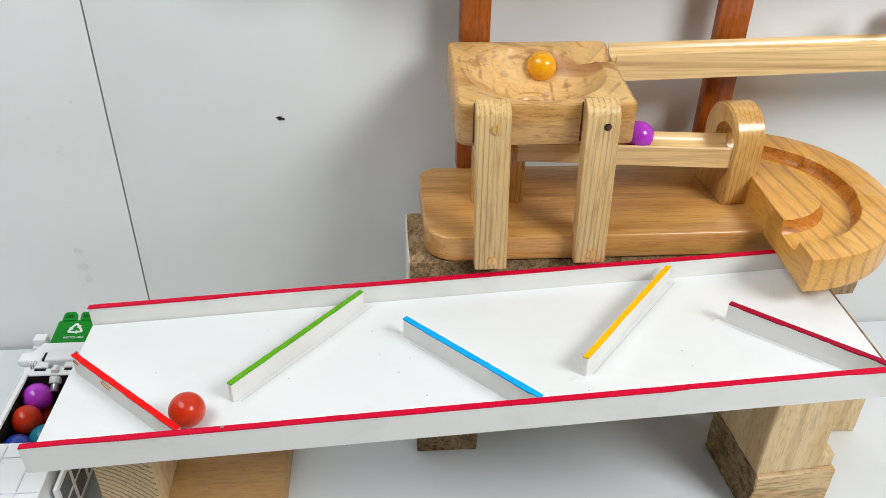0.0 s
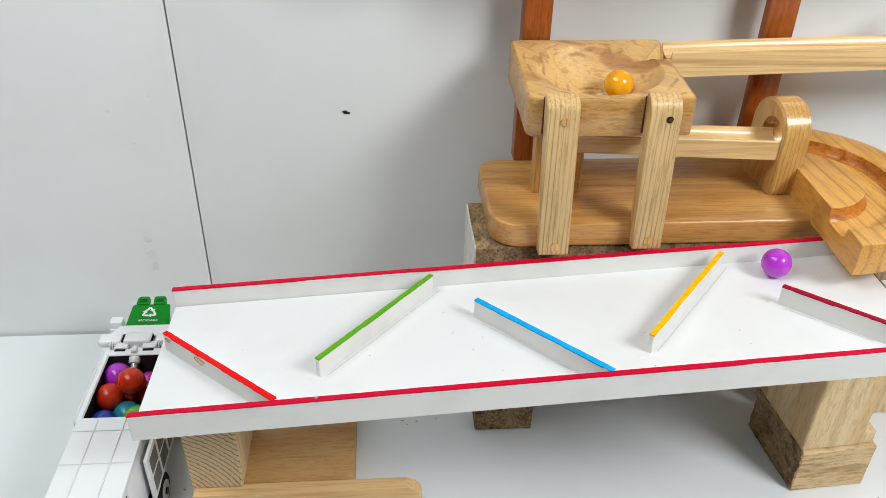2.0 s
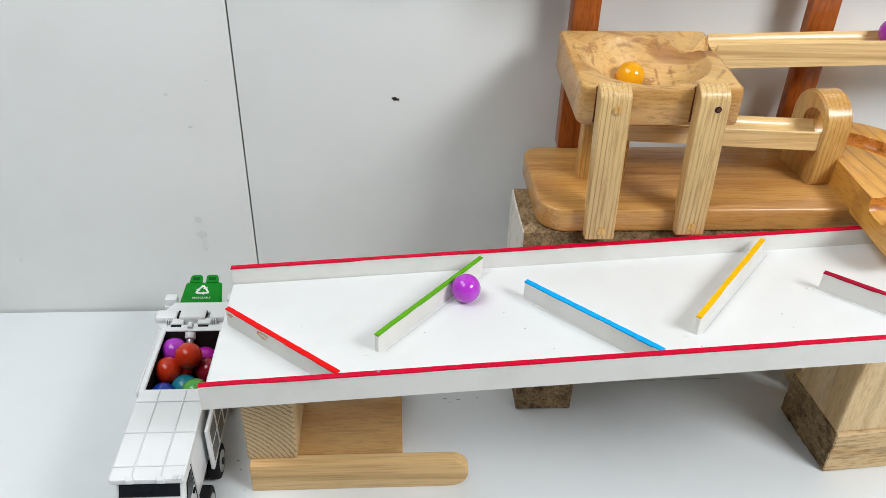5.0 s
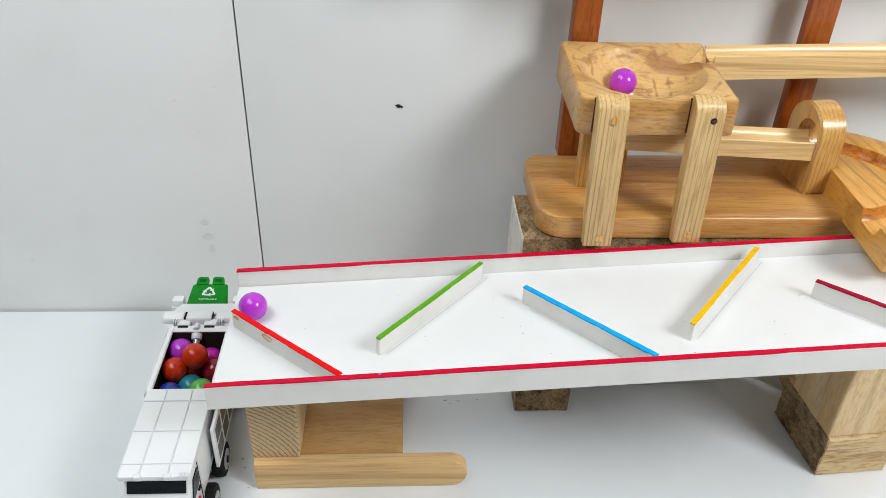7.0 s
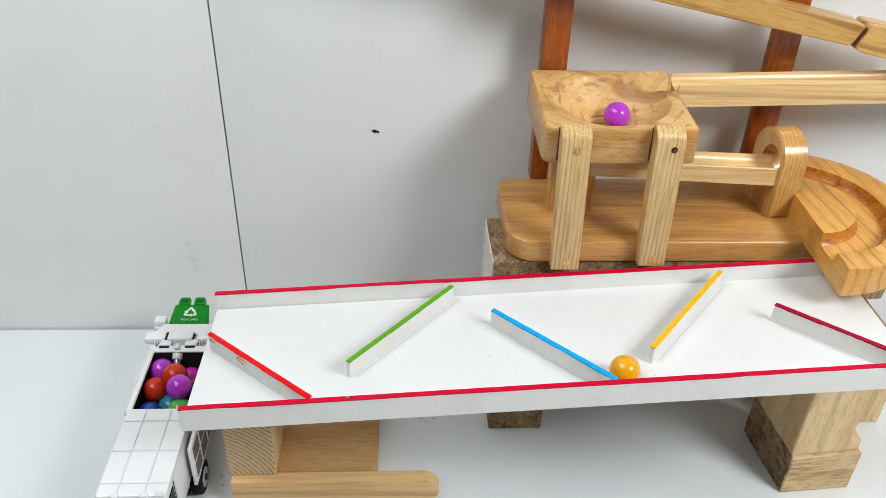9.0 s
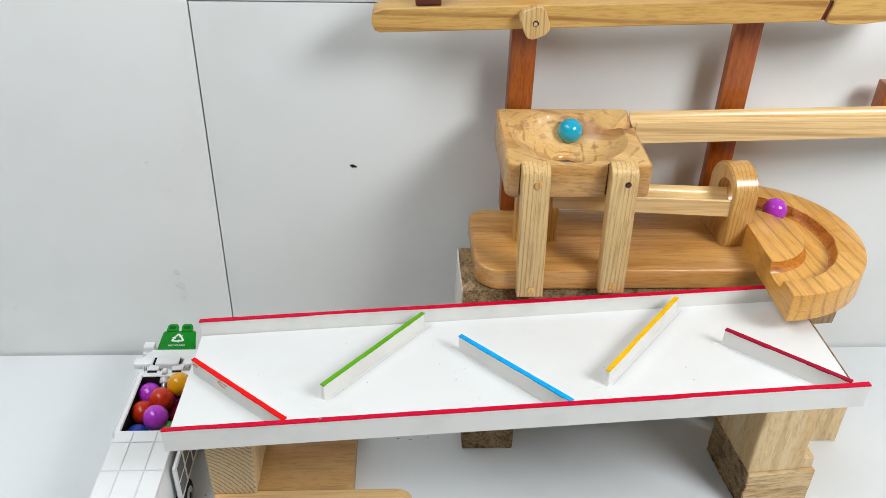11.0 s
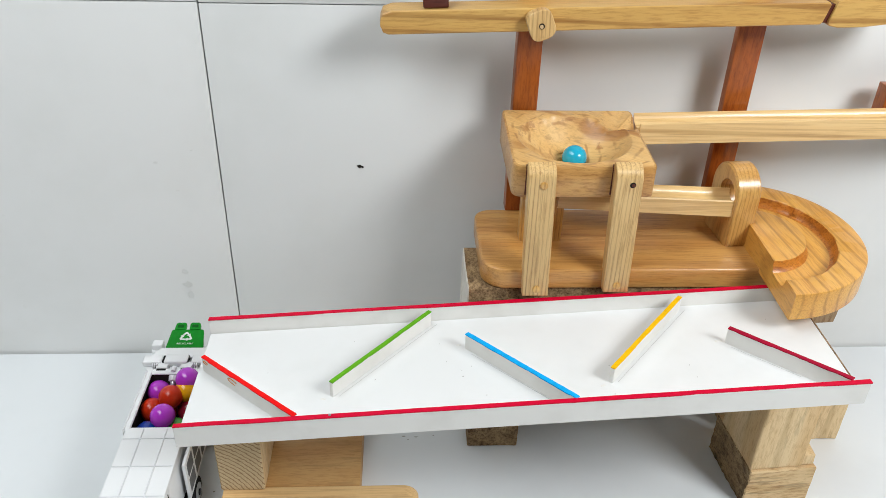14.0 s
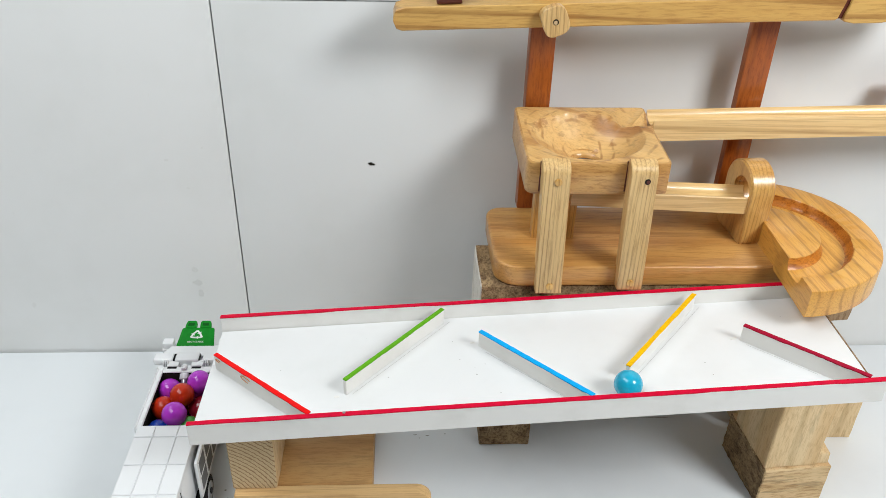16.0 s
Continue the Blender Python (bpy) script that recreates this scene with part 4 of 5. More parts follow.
part("catch", rod((-0.2140, 0.5440, 0.0900), (-0.2140, 0.5510, 0.0905), 0.0028, 12, 0.0006), TRUCK_WHITE, tail, "small round catch")
for x in (-0.2280, -0.2020):
    part("hinge_tab", box(x - 0.0062, x + 0.0062, 0.5506, 0.5600, 0.0870, 0.0905, 0.0008), TRUCK_WHITE, tail)
    # Black box between the hinge blocks, coloured as the shade of a gap.
    part("hinge_gap_shade", box(x - 0.0010, x + 0.0010, 0.5585, 0.5690, 0.0880, 0.0925, 0.0003, 1), BLACK, tail, "black strip for the shade in a hinge gap")
part("hinge_plate", extrude([(x, y, 0.0858) for x, y in ((TL - 0.0030, 0.5700), (TR + 0.0010, 0.5700), (TR - 0.0030, 0.5868), (TL + 0.0060, 0.5868))], (0, 0, 0.0034), 0.0008, 1), TRUCK_WHITE, tail, "white plate behind the hinge")
for x in (-0.2360, -0.1930):
    for k in range(3):
        part("hinge_rib", box(x - 0.0026 + 0.0022 * k, x - 0.0014 + 0.0022 * k, 0.5525, 0.5580, 0.0850, 0.0925, 0.0003, 1), TRUCK_SHADED, tail)
part("lift_arm", box(-0.2490, -0.1740, 0.5860, 0.5950, 0.0700, 0.0840, 0.0015), TRUCK_WHITE, truck, "white lifting arm")
for x in (-0.2420, -0.1800):
    part("arm_end", box(x - 0.0060, x + 0.0060, 0.5880, 0.5980, 0.0760, 0.0915, 0.0015), TRUCK_WHITE, truck)

TILT_BIN = pose(-0.2120, 0.5860, 0.0850, 16, 0, 0) @ Matrix.Diagonal((0.85, 0.78, 0.85, 1))


def tilted(bm):
    for v in bm.verts:
        v.co.x *= 1.0 - 4.2 * v.co.y
    bmesh.ops.transform(bm, verts=bm.verts, matrix=TILT_BIN)
    return bm


lid = thing("toy_waste_bin", (-0.2120, 0.5860, 0.0850), "small green plastic recycling bin hooked on the toy truck", "toy bin")
body = part("bin_body", tilted(sweep([[Vector((x * s, y * s + 0.018, z)) for x, y in rounded_rect(-0.0235, 0.0235, -0.0180, 0.0180, (0.002,) * 4, 3)] for s, z in ((0.80, -0.028), (0.98, -0.004), (1.0, -0.0015), (1.0, 0.0))])), BIN_GREEN, lid)
part("bin_lid", tilted(sweep([[Vector((x * s, y * s + 0.018, z)) for x, y in rounded_rect(-0.0250, 0.0250, -0.0195, 0.0185, (0.003,) * 4, 3)] for s, z in ((1.0, 0.0002), (1.0, 0.0018), (0.90, 0.0034), (0.86, 0.0036))])), BIN_GREEN, lid)
for x in (-0.0115, 0.0115):
    part("bin_handle", tilted(extrude([(x + px, 0.0345 + py, 0.0002) for px, py in rounded_rect(-0.0086, 0.0086, 0.0, 0.0125, (0.001, 0.001, 0.004, 0.004), 4)], (0, 0, 0.0045), 0.0008, 1)), BIN_GREEN, lid)
    # Darker green patch on the handle, painted as the shade of a hollow.
    part("handle_hollow_shade", tilted(box(x - 0.0050, x + 0.0050, 0.0380, 0.0430, 0.0046, 0.0050, 0.0001, 1)), BIN_SHADE, lid, "dark green patch for the shade in the handle")


def arrows():
    """Three bent arrows in a ring."""
    bm = bmesh.new()
    for k in range(3):
        rot = Matrix.Rotation(radians(120 * k), 4, "Z")
        pts = [(-0.0050, 0.0030), (-0.0012, 0.0082), (0.0012, 0.0082), (0.0036, 0.0046), (0.0052, 0.0056), (0.0046, 0.0010), (0.0004, 0.0026), (0.0018, 0.0034), (0.0, 0.0058), (-0.0030, 0.0016)]
        low = [bm.verts.new(rot @ Vector((x, y, 0.0))) for x, y in pts]
        high = [bm.verts.new(rot @ Vector((x, y, 0.0005))) for x, y in pts]
        bm.faces.new(high)
        bm.faces.new(low)
        for i in range(len(pts)):
            j = (i + 1) % len(pts)
            bm.faces.new((low[i], low[j], high[j], high[i]))
    bmesh.ops.transform(bm, verts=bm.verts, matrix=Matrix.Translation((0.0, 0.0218, 0.0035)) @ Matrix.Diagonal((1.18, 1.02, 1.0, 1.0)))
    return tilted(bm)


part("recycling_mark", arrows(), WHITE_INK, lid, "white recycling arrows", 0)
text = bpy.data.curves.new("word", "FONT")
text.body, text.size, text.align_x, text.extrude = "RECYCLABLE", 0.0037, "CENTER", 0.0002
word = new("word", text)
word.parent = lid
word.matrix_basis = Matrix.Rotation(radians(16), 4, "X") @ Matrix.Diagonal((0.85, 0.78, 0.85, 1)) @ Matrix.Translation((0, 0.0085, 0.0038))
text.materials.append(WHITE_INK)
tagged(word, "white printed word")


# ---- balls ----
PAINTS = {
    "red": ball_paint("red_ball_paint", (0.62, 0.036, 0.006), (0.46, 0.018, 0.004), 0.30, 0.35, 0.7),
    "purple": ball_paint("purple_ball_paint", (0.50, 0.045, 0.62), (0.40, 0.03, 0.52)),
    "orange": ball_paint("orange_ball_paint", (0.88, 0.41, 0.006), (0.76, 0.31, 0.004)),
    "light blue": ball_paint("light_blue_ball_paint", (0.012, 0.42, 0.62), (0.010, 0.33, 0.52)),
    "dark red": ball_paint("dark_red_ball_paint", (0.36, 0.012, 0.030), (0.26, 0.008, 0.02)),
    "magenta": ball_paint("magenta_ball_paint", (0.58, 0.020, 0.42), (0.46, 0.014, 0.34)),
    "blue": ball_paint("blue_ball_paint", (0.010, 0.05, 0.36), (0.008, 0.03, 0.25)),
    "teal": ball_paint("teal_ball_paint", (0.012, 0.22, 0.30), (0.010, 0.15, 0.22), 0.3, 0.4),
    "green": ball_paint("green_ball_paint", (0.10, 0.42, 0.07), (0.06, 0.32, 0.05))}
RADIUS = 0.0125


def ball(tone, place, state):
    bm = bmesh.new()
    bmesh.ops.create_icosphere(bm, subdivisions=4, radius=RADIUS)
    ob = new("ball", finish(bm, "ball", PAINTS[tone], 180))
    ob.location = place
    return tagged(ob, "glossy %s ball %s" % (tone, state), "ball", "painted balls")


rest = "lying in the toy truck's hopper"
for tone, place in (("purple", (-0.2278, 0.5300, 0.0740)), ("magenta", (-0.2000, 0.5290, 0.0630)), ("red", (-0.2280, 0.5035, 0.0730)), ("dark red", (-0.1935, 0.5130, 0.0640)), ("teal", (-0.2120, 0.4920, 0.0610)), ("green", (-0.1985, 0.4780, 0.0690)), ("blue", (-0.2278, 0.4765, 0.0660)),
                    ("red", (-0.2240, 0.5290, 0.0480)), ("purple", (-0.2010, 0.4990, 0.0480)), ("blue", (-0.2260, 0.4990, 0.0478))):
    ball(tone, place, rest)
rolling = {"A": ball("red", (-0.0564, 0.398, 0.18), "rolling down the white ramp"), "B": ball("purple", (0.30, 0.591, 0.29), "rolling through the marble run"), "C": ball("orange", (0.22, 0.62, 0.34), "circling in the wooden funnel"), "D": ball("purple", (0.5, 0.633, 0.36), "rolling from the upper rail through the run"), "E": ball("light blue", (0.5, 0.633, 0.36), "rolling from the upper rail through the run")}


# ---- what moves: seconds and place along each ball's way ----
A_RAMP = (
    (0, -0.0564, 0.3980, 0.1794), (0.1, -0.0615, 0.4040, 0.1788), (0.2, -0.0673, 0.4088, 0.1782), (0.3, -0.0750, 0.4132, 0.1774), (0.4, -0.0856, 0.4247, 0.1762),
    (0.5, -0.0934, 0.4309, 0.1754), (0.6, -0.1018, 0.4375, 0.1745), (0.7, -0.1101, 0.4452, 0.1737), (0.8, -0.1184, 0.4523, 0.1728), (0.9, -0.1303, 0.4682, 0.1714),
    (1, -0.1386, 0.4752, 0.1705), (1.1, -0.1484, 0.4839, 0.1694), (1.2, -0.1581, 0.4897, 0.1685), (1.3, -0.1710, 0.4935, 0.1665), (1.36, -0.1840, 0.5100, 0.1350),
    (1.42, -0.1970, 0.5210, 0.1080), (1.5, -0.2035, 0.5165, 0.0885), (1.6, -0.2075, 0.5115, 0.0850), (1.8, -0.2090, 0.5105, 0.0845),
)

B_RAIL = (
    (0, 0.2988, 0.5910, 0.2895), (0.1, 0.3095, 0.5910, 0.2890), (0.2, 0.3223, 0.5910, 0.2885), (0.3, 0.3393, 0.5910, 0.2877), (0.4, 0.3702, 0.5910, 0.2864),
    (0.5, 0.3930, 0.6010, 0.2790), (0.6, 0.4200, 0.6175, 0.2585), (0.7, 0.4375, 0.6104, 0.2581), (0.8, 0.4472, 0.5988, 0.2576), (0.9, 0.4621, 0.5770, 0.2566),
    (1, 0.4647, 0.5635, 0.2560), (1.2, 0.4644, 0.5397, 0.2549), (1.4, 0.4458, 0.5075, 0.2535), (1.6, 0.4250, 0.4976, 0.2530), (1.8, 0.3967, 0.4919, 0.2528),
)

B_RAMP_TOP = (
    (1.9, 0.3750, 0.4910, 0.2350), (2, 0.3540, 0.4913, 0.2109), (2.1, 0.3362, 0.4923, 0.2094), (2.2, 0.3181, 0.4910, 0.2079), (2.3, 0.3127, 0.4828, 0.2077),
    (2.4, 0.3090, 0.4733, 0.2076), (2.5, 0.2997, 0.4558, 0.2073), (2.6, 0.2924, 0.4463, 0.2070), (2.7, 0.2837, 0.4372, 0.2065), (2.8, 0.2752, 0.4283, 0.2061),
    (2.9, 0.2653, 0.4200, 0.2054), (3, 0.2446, 0.4038, 0.2042), (3.1, 0.2320, 0.3962, 0.2033), (3.2, 0.2188, 0.3888, 0.2024), (3.3, 0.2040, 0.3835, 0.2013),
    (3.4, 0.1936, 0.3866, 0.2004),
)

B_RAMP_LOW = (
    (3.5, 0.1842, 0.4042, 0.1992), (3.6, 0.1769, 0.4132, 0.1983), (3.7, 0.1687, 0.4223, 0.1974), (3.8, 0.1602, 0.4306, 0.1965), (3.9, 0.1509, 0.4405, 0.1954),
    (4, 0.1324, 0.4599, 0.1934), (4.1, 0.1233, 0.4712, 0.1923), (4.2, 0.1164, 0.4814, 0.1915), (4.35, 0.1040, 0.4940, 0.1897), (4.5, 0.0900, 0.5045, 0.1884),
    (4.7, 0.0725, 0.5020, 0.1872), (4.95, 0.0500, 0.4800, 0.1861), (5.2, 0.0300, 0.4585, 0.1850), (5.45, 0.0080, 0.4355, 0.1838), (5.7, -0.0160, 0.4095, 0.1825),
    (5.9, -0.0380, 0.3940, 0.1810), (6.1, -0.0545, 0.3985, 0.1795),
)

B_RAMP_END = (
    (6.3, -0.0719, 0.4158, 0.1776), (6.4, -0.0799, 0.4214, 0.1768), (6.5, -0.0937, 0.4340, 0.1753), (6.6, -0.1012, 0.4405, 0.1745), (6.7, -0.1081, 0.4471, 0.1738),
    (6.8, -0.1165, 0.4557, 0.1728), (6.9, -0.1242, 0.4628, 0.1720), (7, -0.1402, 0.4781, 0.1703), (7.1, -0.1485, 0.4859, 0.1694), (7.2, -0.1588, 0.4951, 0.1683),
    (7.3, -0.1705, 0.5020, 0.1665), (7.37, -0.1830, 0.5190, 0.1380), (7.45, -0.1930, 0.5250, 0.1050), (7.5, -0.1915, 0.5175, 0.0885), (7.6, -0.1975, 0.5170, 0.0895),
    (7.8, -0.1985, 0.5050, 0.0880), (8, -0.1985, 0.4965, 0.0860), (9, -0.2005, 0.4930, 0.0860), (10.8, -0.2040, 0.4870, 0.0865), (11.1, -0.2090, 0.4800, 0.0868),
    (12, -0.2095, 0.4795, 0.0868),
)

C_BOWL = (
    (0, 0.2180, 0.6272, 0.3379), (0.1, 0.2094, 0.6299, 0.3390), (0.2, 0.1992, 0.6280, 0.3388), (0.3, 0.1916, 0.6239, 0.3384), (0.4, 0.1837, 0.6102, 0.3358),
    (0.5, 0.1860, 0.6051, 0.3331), (0.6, 0.1922, 0.6050, 0.3297), (0.7, 0.2047, 0.6049, 0.3254), (0.8, 0.2176, 0.6028, 0.3260), (0.9, 0.2343, 0.5998, 0.3338),
    (1, 0.2371, 0.6010, 0.3357), (1.2, 0.2302, 0.6147, 0.3352), (1.4, 0.2030, 0.6186, 0.3319), (1.6, 0.1924, 0.6049, 0.3296), (1.8, 0.2081, 0.6047, 0.3250),
    (2, 0.2280, 0.5969, 0.3299),
)

C_BOWL_LATE = (
    (2.2, 0.2253, 0.6065, 0.3299), (2.4, 0.2029, 0.6162, 0.3305), (2.6, 0.1921, 0.6054, 0.3299), (2.8, 0.2093, 0.6047, 0.3249), (3, 0.2224, 0.6079, 0.3290),
    (3.2, 0.2065, 0.6184, 0.3314), (3.4, 0.1967, 0.6082, 0.3287), (3.5, 0.2168, 0.5995, 0.3262), (3.6, 0.2223, 0.6002, 0.3273), (3.8, 0.2185, 0.6093, 0.3281), (4, 0.2012, 0.6007, 0.3253),
    (4.2, 0.2194, 0.6000, 0.3260), (6.2, 0.2080, 0.5990, 0.3230), (6.3, 0.2090, 0.5975, 0.3120), (6.4, 0.2090, 0.5970, 0.3000),
)

C_RAIL = (
    (6.6, 0.2140, 0.5930, 0.2955), (7.2, 0.3038, 0.5910, 0.2893), (7.3, 0.3140, 0.5910, 0.2888), (7.4, 0.3277, 0.5910, 0.2882), (7.5, 0.3594, 0.5910, 0.2868),
    (7.6, 0.3699, 0.5910, 0.2864), (7.7, 0.3990, 0.6030, 0.2740), (7.8, 0.4284, 0.6078, 0.2580), (7.9, 0.4386, 0.6046, 0.2578), (8, 0.4535, 0.5842, 0.2569),
    (8.1, 0.4655, 0.5590, 0.2558), (8.2, 0.4530, 0.5230, 0.2543), (8.3, 0.4216, 0.4967, 0.2530), (8.4, 0.3800, 0.4945, 0.2440),
)

C_RAMP = (
    (8.5, 0.3345, 0.4912, 0.2093), (8.6, 0.3085, 0.4746, 0.2076), (8.7, 0.2904, 0.4465, 0.2068), (8.8, 0.2590, 0.4181, 0.2050), (8.9, 0.2290, 0.3923, 0.2032),
    (9, 0.1949, 0.3863, 0.2005), (9.1, 0.1755, 0.4109, 0.1983), (9.2, 0.1497, 0.4377, 0.1954), (9.3, 0.1240, 0.4662, 0.1925), (9.4, 0.0960, 0.4984, 0.1893),
    (9.5, 0.0729, 0.4998, 0.1874), (9.6, 0.0515, 0.4819, 0.1861), (9.7, 0.0297, 0.4595, 0.1849), (9.8, 0.0057, 0.4313, 0.1836), (9.9, -0.0205, 0.4029, 0.1822),
    (10, -0.0468, 0.3914, 0.1803), (10.1, -0.0642, 0.4054, 0.1785), (10.2, -0.0839, 0.4234, 0.1764),
)

C_RAMP_END = (
    (10.35, -0.1100, 0.4480, 0.1737), (10.5, -0.1340, 0.4705, 0.1710), (10.65, -0.1575, 0.4910, 0.1685), (10.75, -0.1715, 0.5010, 0.1660), (10.83, -0.1840, 0.5190, 0.1380),
    (10.91, -0.1940, 0.5290, 0.1050), (11, -0.1950, 0.5300, 0.0880), (11.3, -0.1935, 0.5270, 0.0850),
)

D_RAIL = (
    (3.75, 0.5600, 0.6330, 0.3609), (4.5, 0.5000, 0.6330, 0.3593), (5.2, 0.4250, 0.6330, 0.3573), (5.8, 0.3500, 0.6330, 0.3553), (6.3, 0.2780, 0.6330, 0.3534),
    (6.4, 0.2600, 0.6320, 0.3510), (6.5, 0.2420, 0.6295, 0.3505), (6.6, 0.2309, 0.6327, 0.3466), (6.7, 0.2202, 0.6317, 0.3417), (6.8, 0.2076, 0.6265, 0.3365),
    (6.9, 0.1957, 0.6166, 0.3326), (7, 0.1926, 0.6052, 0.3296), (7.1, 0.1989, 0.6072, 0.3275), (7.2, 0.2059, 0.6059, 0.3255), (7.3, 0.2127, 0.6051, 0.3254),
    (7.4, 0.2194, 0.6017, 0.3264), (7.6, 0.2306, 0.5922, 0.3317), (7.8, 0.2291, 0.6068, 0.3318), (8, 0.1998, 0.6255, 0.3368),
)

D_BOWL = (
    (8.2, 0.1962, 0.6079, 0.3288), (8.3, 0.2269, 0.5978, 0.3294), (8.4, 0.2237, 0.6196, 0.3348), (8.5, 0.1988, 0.6198, 0.3335), (8.6, 0.2056, 0.6051, 0.3254),
    (8.7, 0.2283, 0.5995, 0.3302), (8.8, 0.2172, 0.6141, 0.3298), (8.9, 0.1962, 0.6059, 0.3282), (9, 0.2185, 0.6022, 0.3260), (9.1, 0.2140, 0.6118, 0.3282),
    (9.2, 0.1997, 0.6031, 0.3262), (9.3, 0.2202, 0.5979, 0.3262), (9.4, 0.2020, 0.6055, 0.3262), (9.5, 0.2193, 0.5997, 0.3260), (9.6, 0.2028, 0.6022, 0.3251),
    (9.7, 0.2186, 0.6030, 0.3262), (9.8, 0.2095, 0.6015, 0.3240), (9.9, 0.2050, 0.5985, 0.3232), (10, 0.2075, 0.5970, 0.3205), (10.1, 0.2085, 0.5965, 0.3170),
    (10.2, 0.2090, 0.5970, 0.3080),
)

D_TURN = (
    (10.3, 0.2120, 0.5930, 0.2970), (10.6, 0.3000, 0.5910, 0.2925), (10.75, 0.3450, 0.5910, 0.2905), (10.87, 0.3930, 0.6010, 0.2790), (10.95, 0.4230, 0.6150, 0.2580),
    (11.05, 0.4530, 0.5905, 0.2572), (11.15, 0.4655, 0.5555, 0.2556), (11.25, 0.4553, 0.5186, 0.2540), (11.35, 0.4290, 0.4985, 0.2530), (11.45, 0.3790, 0.4945, 0.2420),
    (11.55, 0.3420, 0.4935, 0.2100), (11.65, 0.3110, 0.4780, 0.2077), (11.77, 0.2900, 0.4500, 0.2068), (11.9, 0.2560, 0.4150, 0.2050), (12, 0.2280, 0.3930, 0.2030),
    (12.1, 0.2020, 0.3850, 0.2010),
)

D_RAMP = (
    (12.2, 0.1790, 0.4090, 0.1985), (12.3, 0.1542, 0.4385, 0.1957), (12.4, 0.1300, 0.4633, 0.1931), (12.5, 0.1076, 0.4892, 0.1905), (12.6, 0.0842, 0.5055, 0.1881),
    (12.7, 0.0622, 0.4939, 0.1866), (12.8, 0.0439, 0.4735, 0.1857), (12.9, 0.0223, 0.4512, 0.1845), (13, -0.0017, 0.4255, 0.1832), (13.1, -0.0258, 0.3984, 0.1819),
    (13.2, -0.0481, 0.3923, 0.1802), (13.3, -0.0624, 0.4039, 0.1787), (13.4, -0.0797, 0.4192, 0.1769), (13.5, -0.0993, 0.4384, 0.1747), (13.6, -0.1222, 0.4587, 0.1723),
    (13.7, -0.1462, 0.4851, 0.1696),
)

D_RAMP_END = (
    (13.8, -0.1690, 0.4990, 0.1665), (13.88, -0.1830, 0.5190, 0.1380), (13.95, -0.1930, 0.5290, 0.1050), (14.03, -0.1950, 0.5295, 0.0885), (14.3, -0.1948, 0.5290, 0.0860),
)

E_RAIL = (
    (9.45, 0.5250, 0.6330, 0.3820), (9.52, 0.5180, 0.6330, 0.3660), (9.6, 0.5083, 0.6330, 0.3595), (9.7, 0.4994, 0.6330, 0.3593), (9.8, 0.4850, 0.6330, 0.3589),
    (9.9, 0.4672, 0.6330, 0.3584), (10, 0.4458, 0.6330, 0.3579), (10.2, 0.4000, 0.6330, 0.3567), (10.4, 0.3520, 0.6330, 0.3554), (10.7, 0.2800, 0.6330, 0.3535),
    (10.78, 0.2600, 0.6320, 0.3510), (10.86, 0.2400, 0.6310, 0.3490),
)

E_BOWL = (
    (12.3, 0.1988, 0.6162, 0.3314), (12.4, 0.1883, 0.5995, 0.3309), (12.5, 0.2181, 0.6006, 0.3257), (12.6, 0.2194, 0.6160, 0.3315), (12.7, 0.1971, 0.6145, 0.3311),
    (12.8, 0.2145, 0.6012, 0.3247), (12.9, 0.2275, 0.6063, 0.3309), (13, 0.2006, 0.6091, 0.3278), (13.1, 0.2138, 0.6006, 0.3245), (13.2, 0.2153, 0.6063, 0.3263),
    (13.3, 0.1991, 0.6041, 0.3256), (13.4, 0.2183, 0.6003, 0.3257), (13.5, 0.2001, 0.6063, 0.3261), (13.6, 0.2176, 0.5995, 0.3254), (13.7, 0.2037, 0.5996, 0.3240),
    (13.8, 0.2152, 0.6048, 0.3258), (13.9, 0.2145, 0.5984, 0.3243), (14, 0.2095, 0.5975, 0.3222), (14.1, 0.2060, 0.5975, 0.3215), (14.2, 0.2080, 0.5970, 0.3180),
    (14.3, 0.2090, 0.5970, 0.3090),
)

E_TURN = (
    (14.4, 0.2110, 0.5950, 0.2960), (14.55, 0.2500, 0.5910, 0.2945), (14.7, 0.3051, 0.5910, 0.2892), (14.8, 0.3495, 0.5910, 0.2873), (14.9, 0.4000, 0.6040, 0.2740),
    (15, 0.4520, 0.5913, 0.2572), (15.1, 0.4655, 0.5553, 0.2556), (15.2, 0.4553, 0.5186, 0.2540), (15.3, 0.4293, 0.4983, 0.2531), (15.4, 0.3760, 0.4945, 0.2430),
    (15.5, 0.3432, 0.4941, 0.2099), (15.6, 0.3114, 0.4785, 0.2077), (15.7, 0.2920, 0.4519, 0.2068), (15.8, 0.2660, 0.4265, 0.2056), (15.9, 0.2400, 0.4010, 0.2040),
    (16, 0.2181, 0.3873, 0.2024),
)
C_SINK = ((13.9, -0.1935, 0.5270, 0.0850), (14.05, -0.1960, 0.5180, 0.0800), (14.2, -0.1950, 0.5030, 0.0660), (14.4, -0.1975, 0.4975, 0.0490))
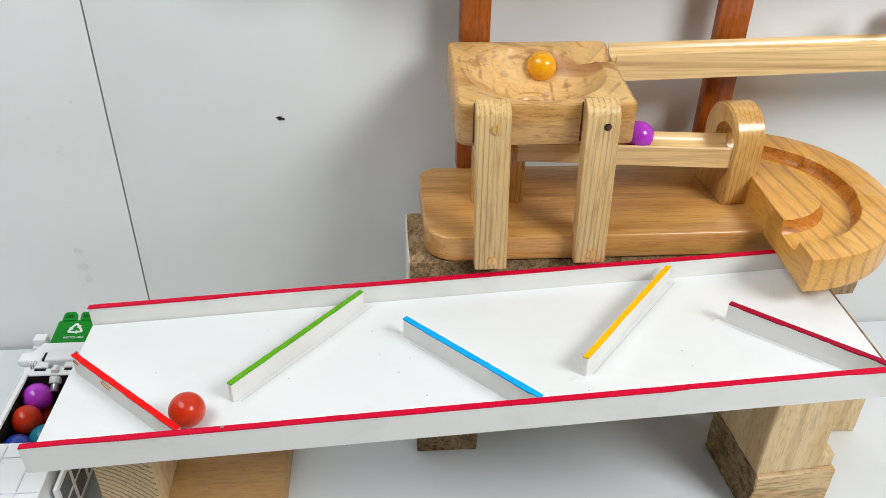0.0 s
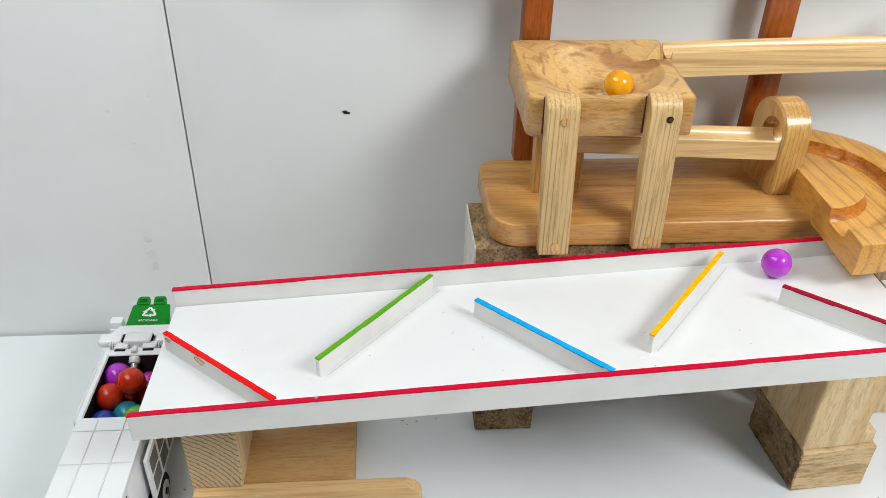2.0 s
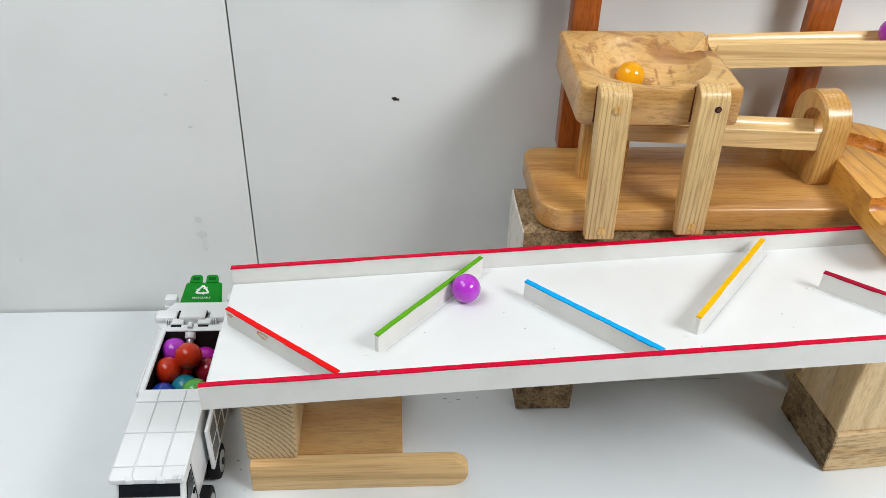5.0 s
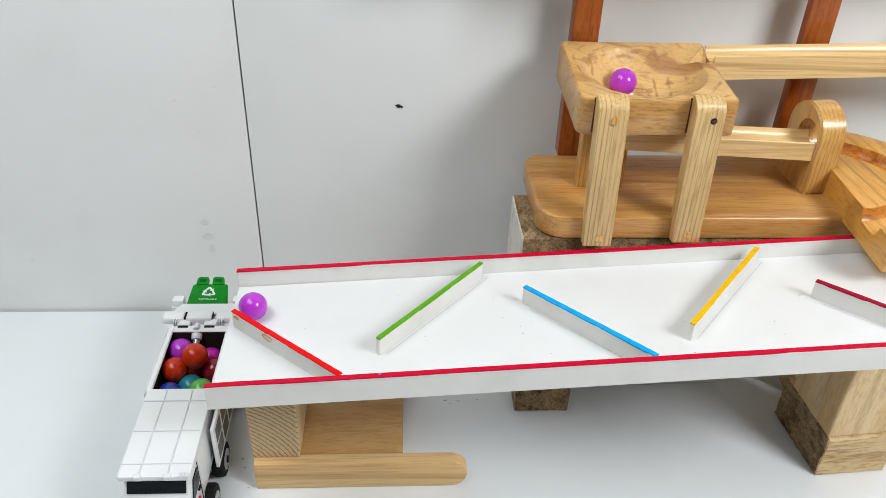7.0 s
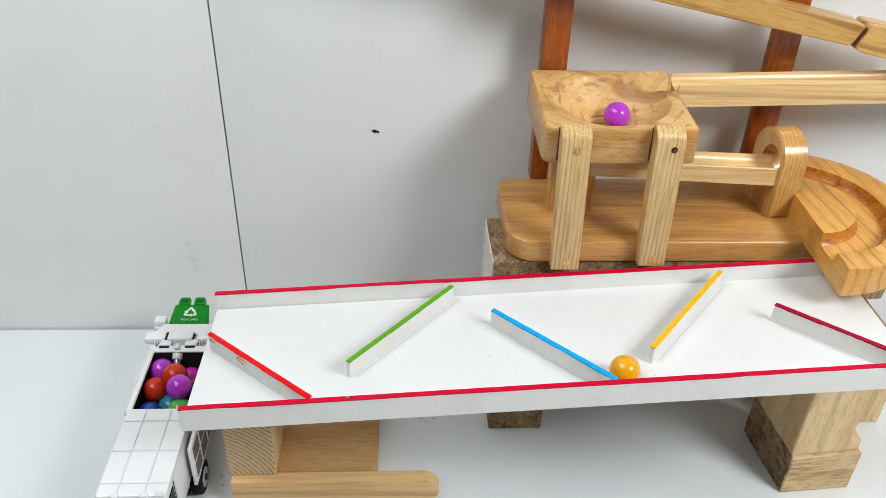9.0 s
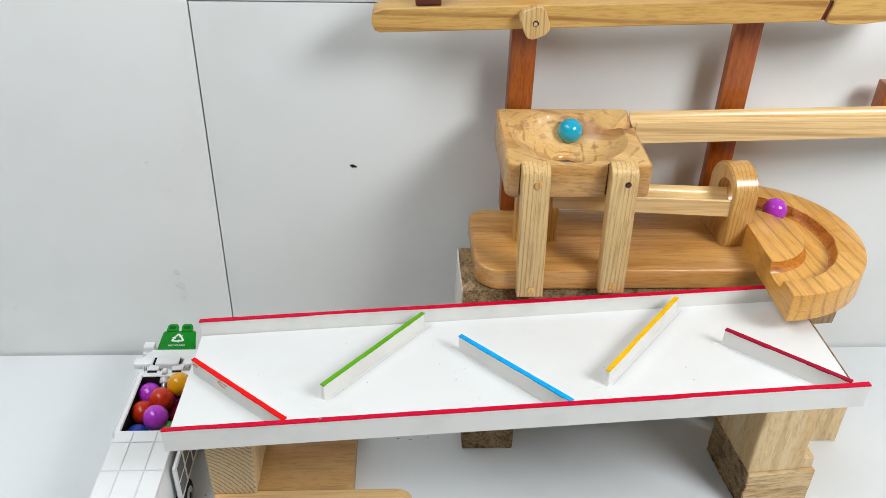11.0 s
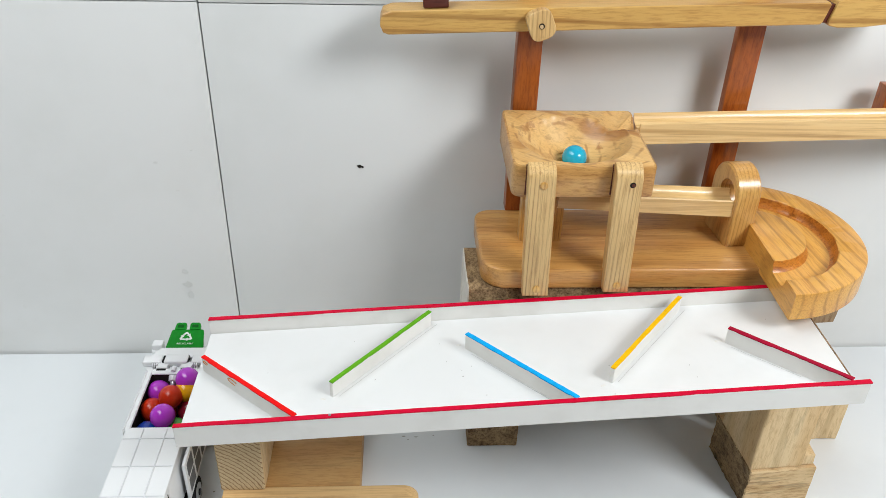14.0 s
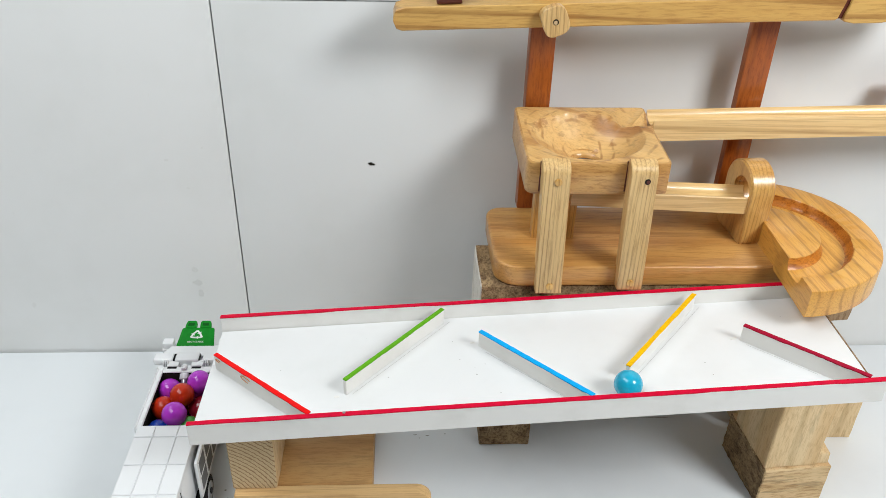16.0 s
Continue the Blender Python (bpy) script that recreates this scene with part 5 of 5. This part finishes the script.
BEAM_TILT = ((0.0, 1.8), (2.7, 1.8), (2.8, 0.6), (2.9, -4.0), (3.0, -12.3), (3.1, -15.1), (3.2, -14.8), (3.3, -13.8), (3.4, -12.9), (3.5, -11.0), (3.6, -6.0), (3.7, 0.6), (3.8, 1.6), (4.0, 1.8), (8.7, 1.8), (8.8, 0.3), (8.9, -4.3), (9.0, -11.8), (9.1, -14.1), (9.2, -13.1), (9.3, -11.4), (9.4, -9.0), (9.5, -5.2), (9.6, 0.6), (9.7, 1.4), (10.0, 1.8), (16.0, 1.8))


def swirl(t0, t1, a0, turns0, turns1, r0, r1):
    """Balls circle in the funnel, faster and tighter: from t0 to t1, starting at the angle a0 (degrees), with turns a second at start and end."""
    out, k = [], max(2, round((t1 - t0) / 0.08))
    for i in range(k + 1):
        u = i / k
        t = t0 + (t1 - t0) * u
        a = radians(a0) + 2 * math.pi * (t - t0) * (turns0 + (turns1 - turns0) * u / 2)
        r = r0 + (r1 - r0) * u
        z = 0.3235 + 0.033 * (r / 0.0575) ** 1.7 + 0.0008
        out.append((t, BX + r * math.cos(a), BY + 0.003 + 0.8 * r * math.sin(a), z))
    return tuple(out)


def rolled(rows):
    """Dense rows along a ball's way, on which the ball rolls."""
    rows = sorted(rows)
    ts = [r[0] for r in rows]
    ps = [Vector(r[1:]) for r in rows]

    def slope(k):
        a, b = max(k - 1, 0), min(k + 1, len(ps) - 1)
        return (ps[b] - ps[a]) / (ts[b] - ts[a])

    def at(t):
        if t <= ts[0]:
            return ps[0].copy()
        if t >= ts[-1]:
            return ps[-1].copy()
        k = max(j for j in range(len(ts) - 1) if ts[j] <= t)
        h = ts[k + 1] - ts[k]
        u = (t - ts[k]) / h
        return ps[k] * (2 * u**3 - 3 * u**2 + 1) + slope(k) * h * (u**3 - 2 * u**2 + u) + ps[k + 1] * (3 * u**2 - 2 * u**3) + slope(k + 1) * h * (u**3 - u**2)

    turn, last, out = Matrix.Identity(3), at(0.0), []
    for f in range(0, 16 * FPS + 1):
        p = at(f / FPS)
        d = p - last
        axis = Vector((-d.y, d.x, 0))
        if axis.length > 1e-6:
            turn = Matrix.Rotation(min(axis.length / RADIUS, 1.2), 3, axis.normalized()) @ turn
        last = p
        out.append((f / FPS, Matrix.Translation(p) @ turn.to_4x4()))
    return out


def motions():
    walk(rolling["A"], rolled(A_RAMP))
    walk(rolling["B"], rolled(B_RAIL + B_RAMP_TOP + B_RAMP_LOW + B_RAMP_END))
    walk(rolling["C"], rolled(C_BOWL + C_BOWL_LATE + swirl(4.3, 6.12, 20, 1.4, 4.0, 0.013, 0.0095) + C_RAIL + C_RAMP + C_RAMP_END + C_SINK))
    walk(rolling["D"], rolled(D_RAIL + D_BOWL + D_TURN + D_RAMP + D_RAMP_END))
    walk(rolling["E"], rolled(E_RAIL + swirl(10.95, 12.22, 62, 0.95, 1.72, 0.036, 0.024) + E_BOWL + E_TURN))
    walk(beam, [(t, Matrix.Translation(PIVOT) @ Matrix.Rotation(radians(-a), 4, "Y")) for t, a in BEAM_TILT])


motions()
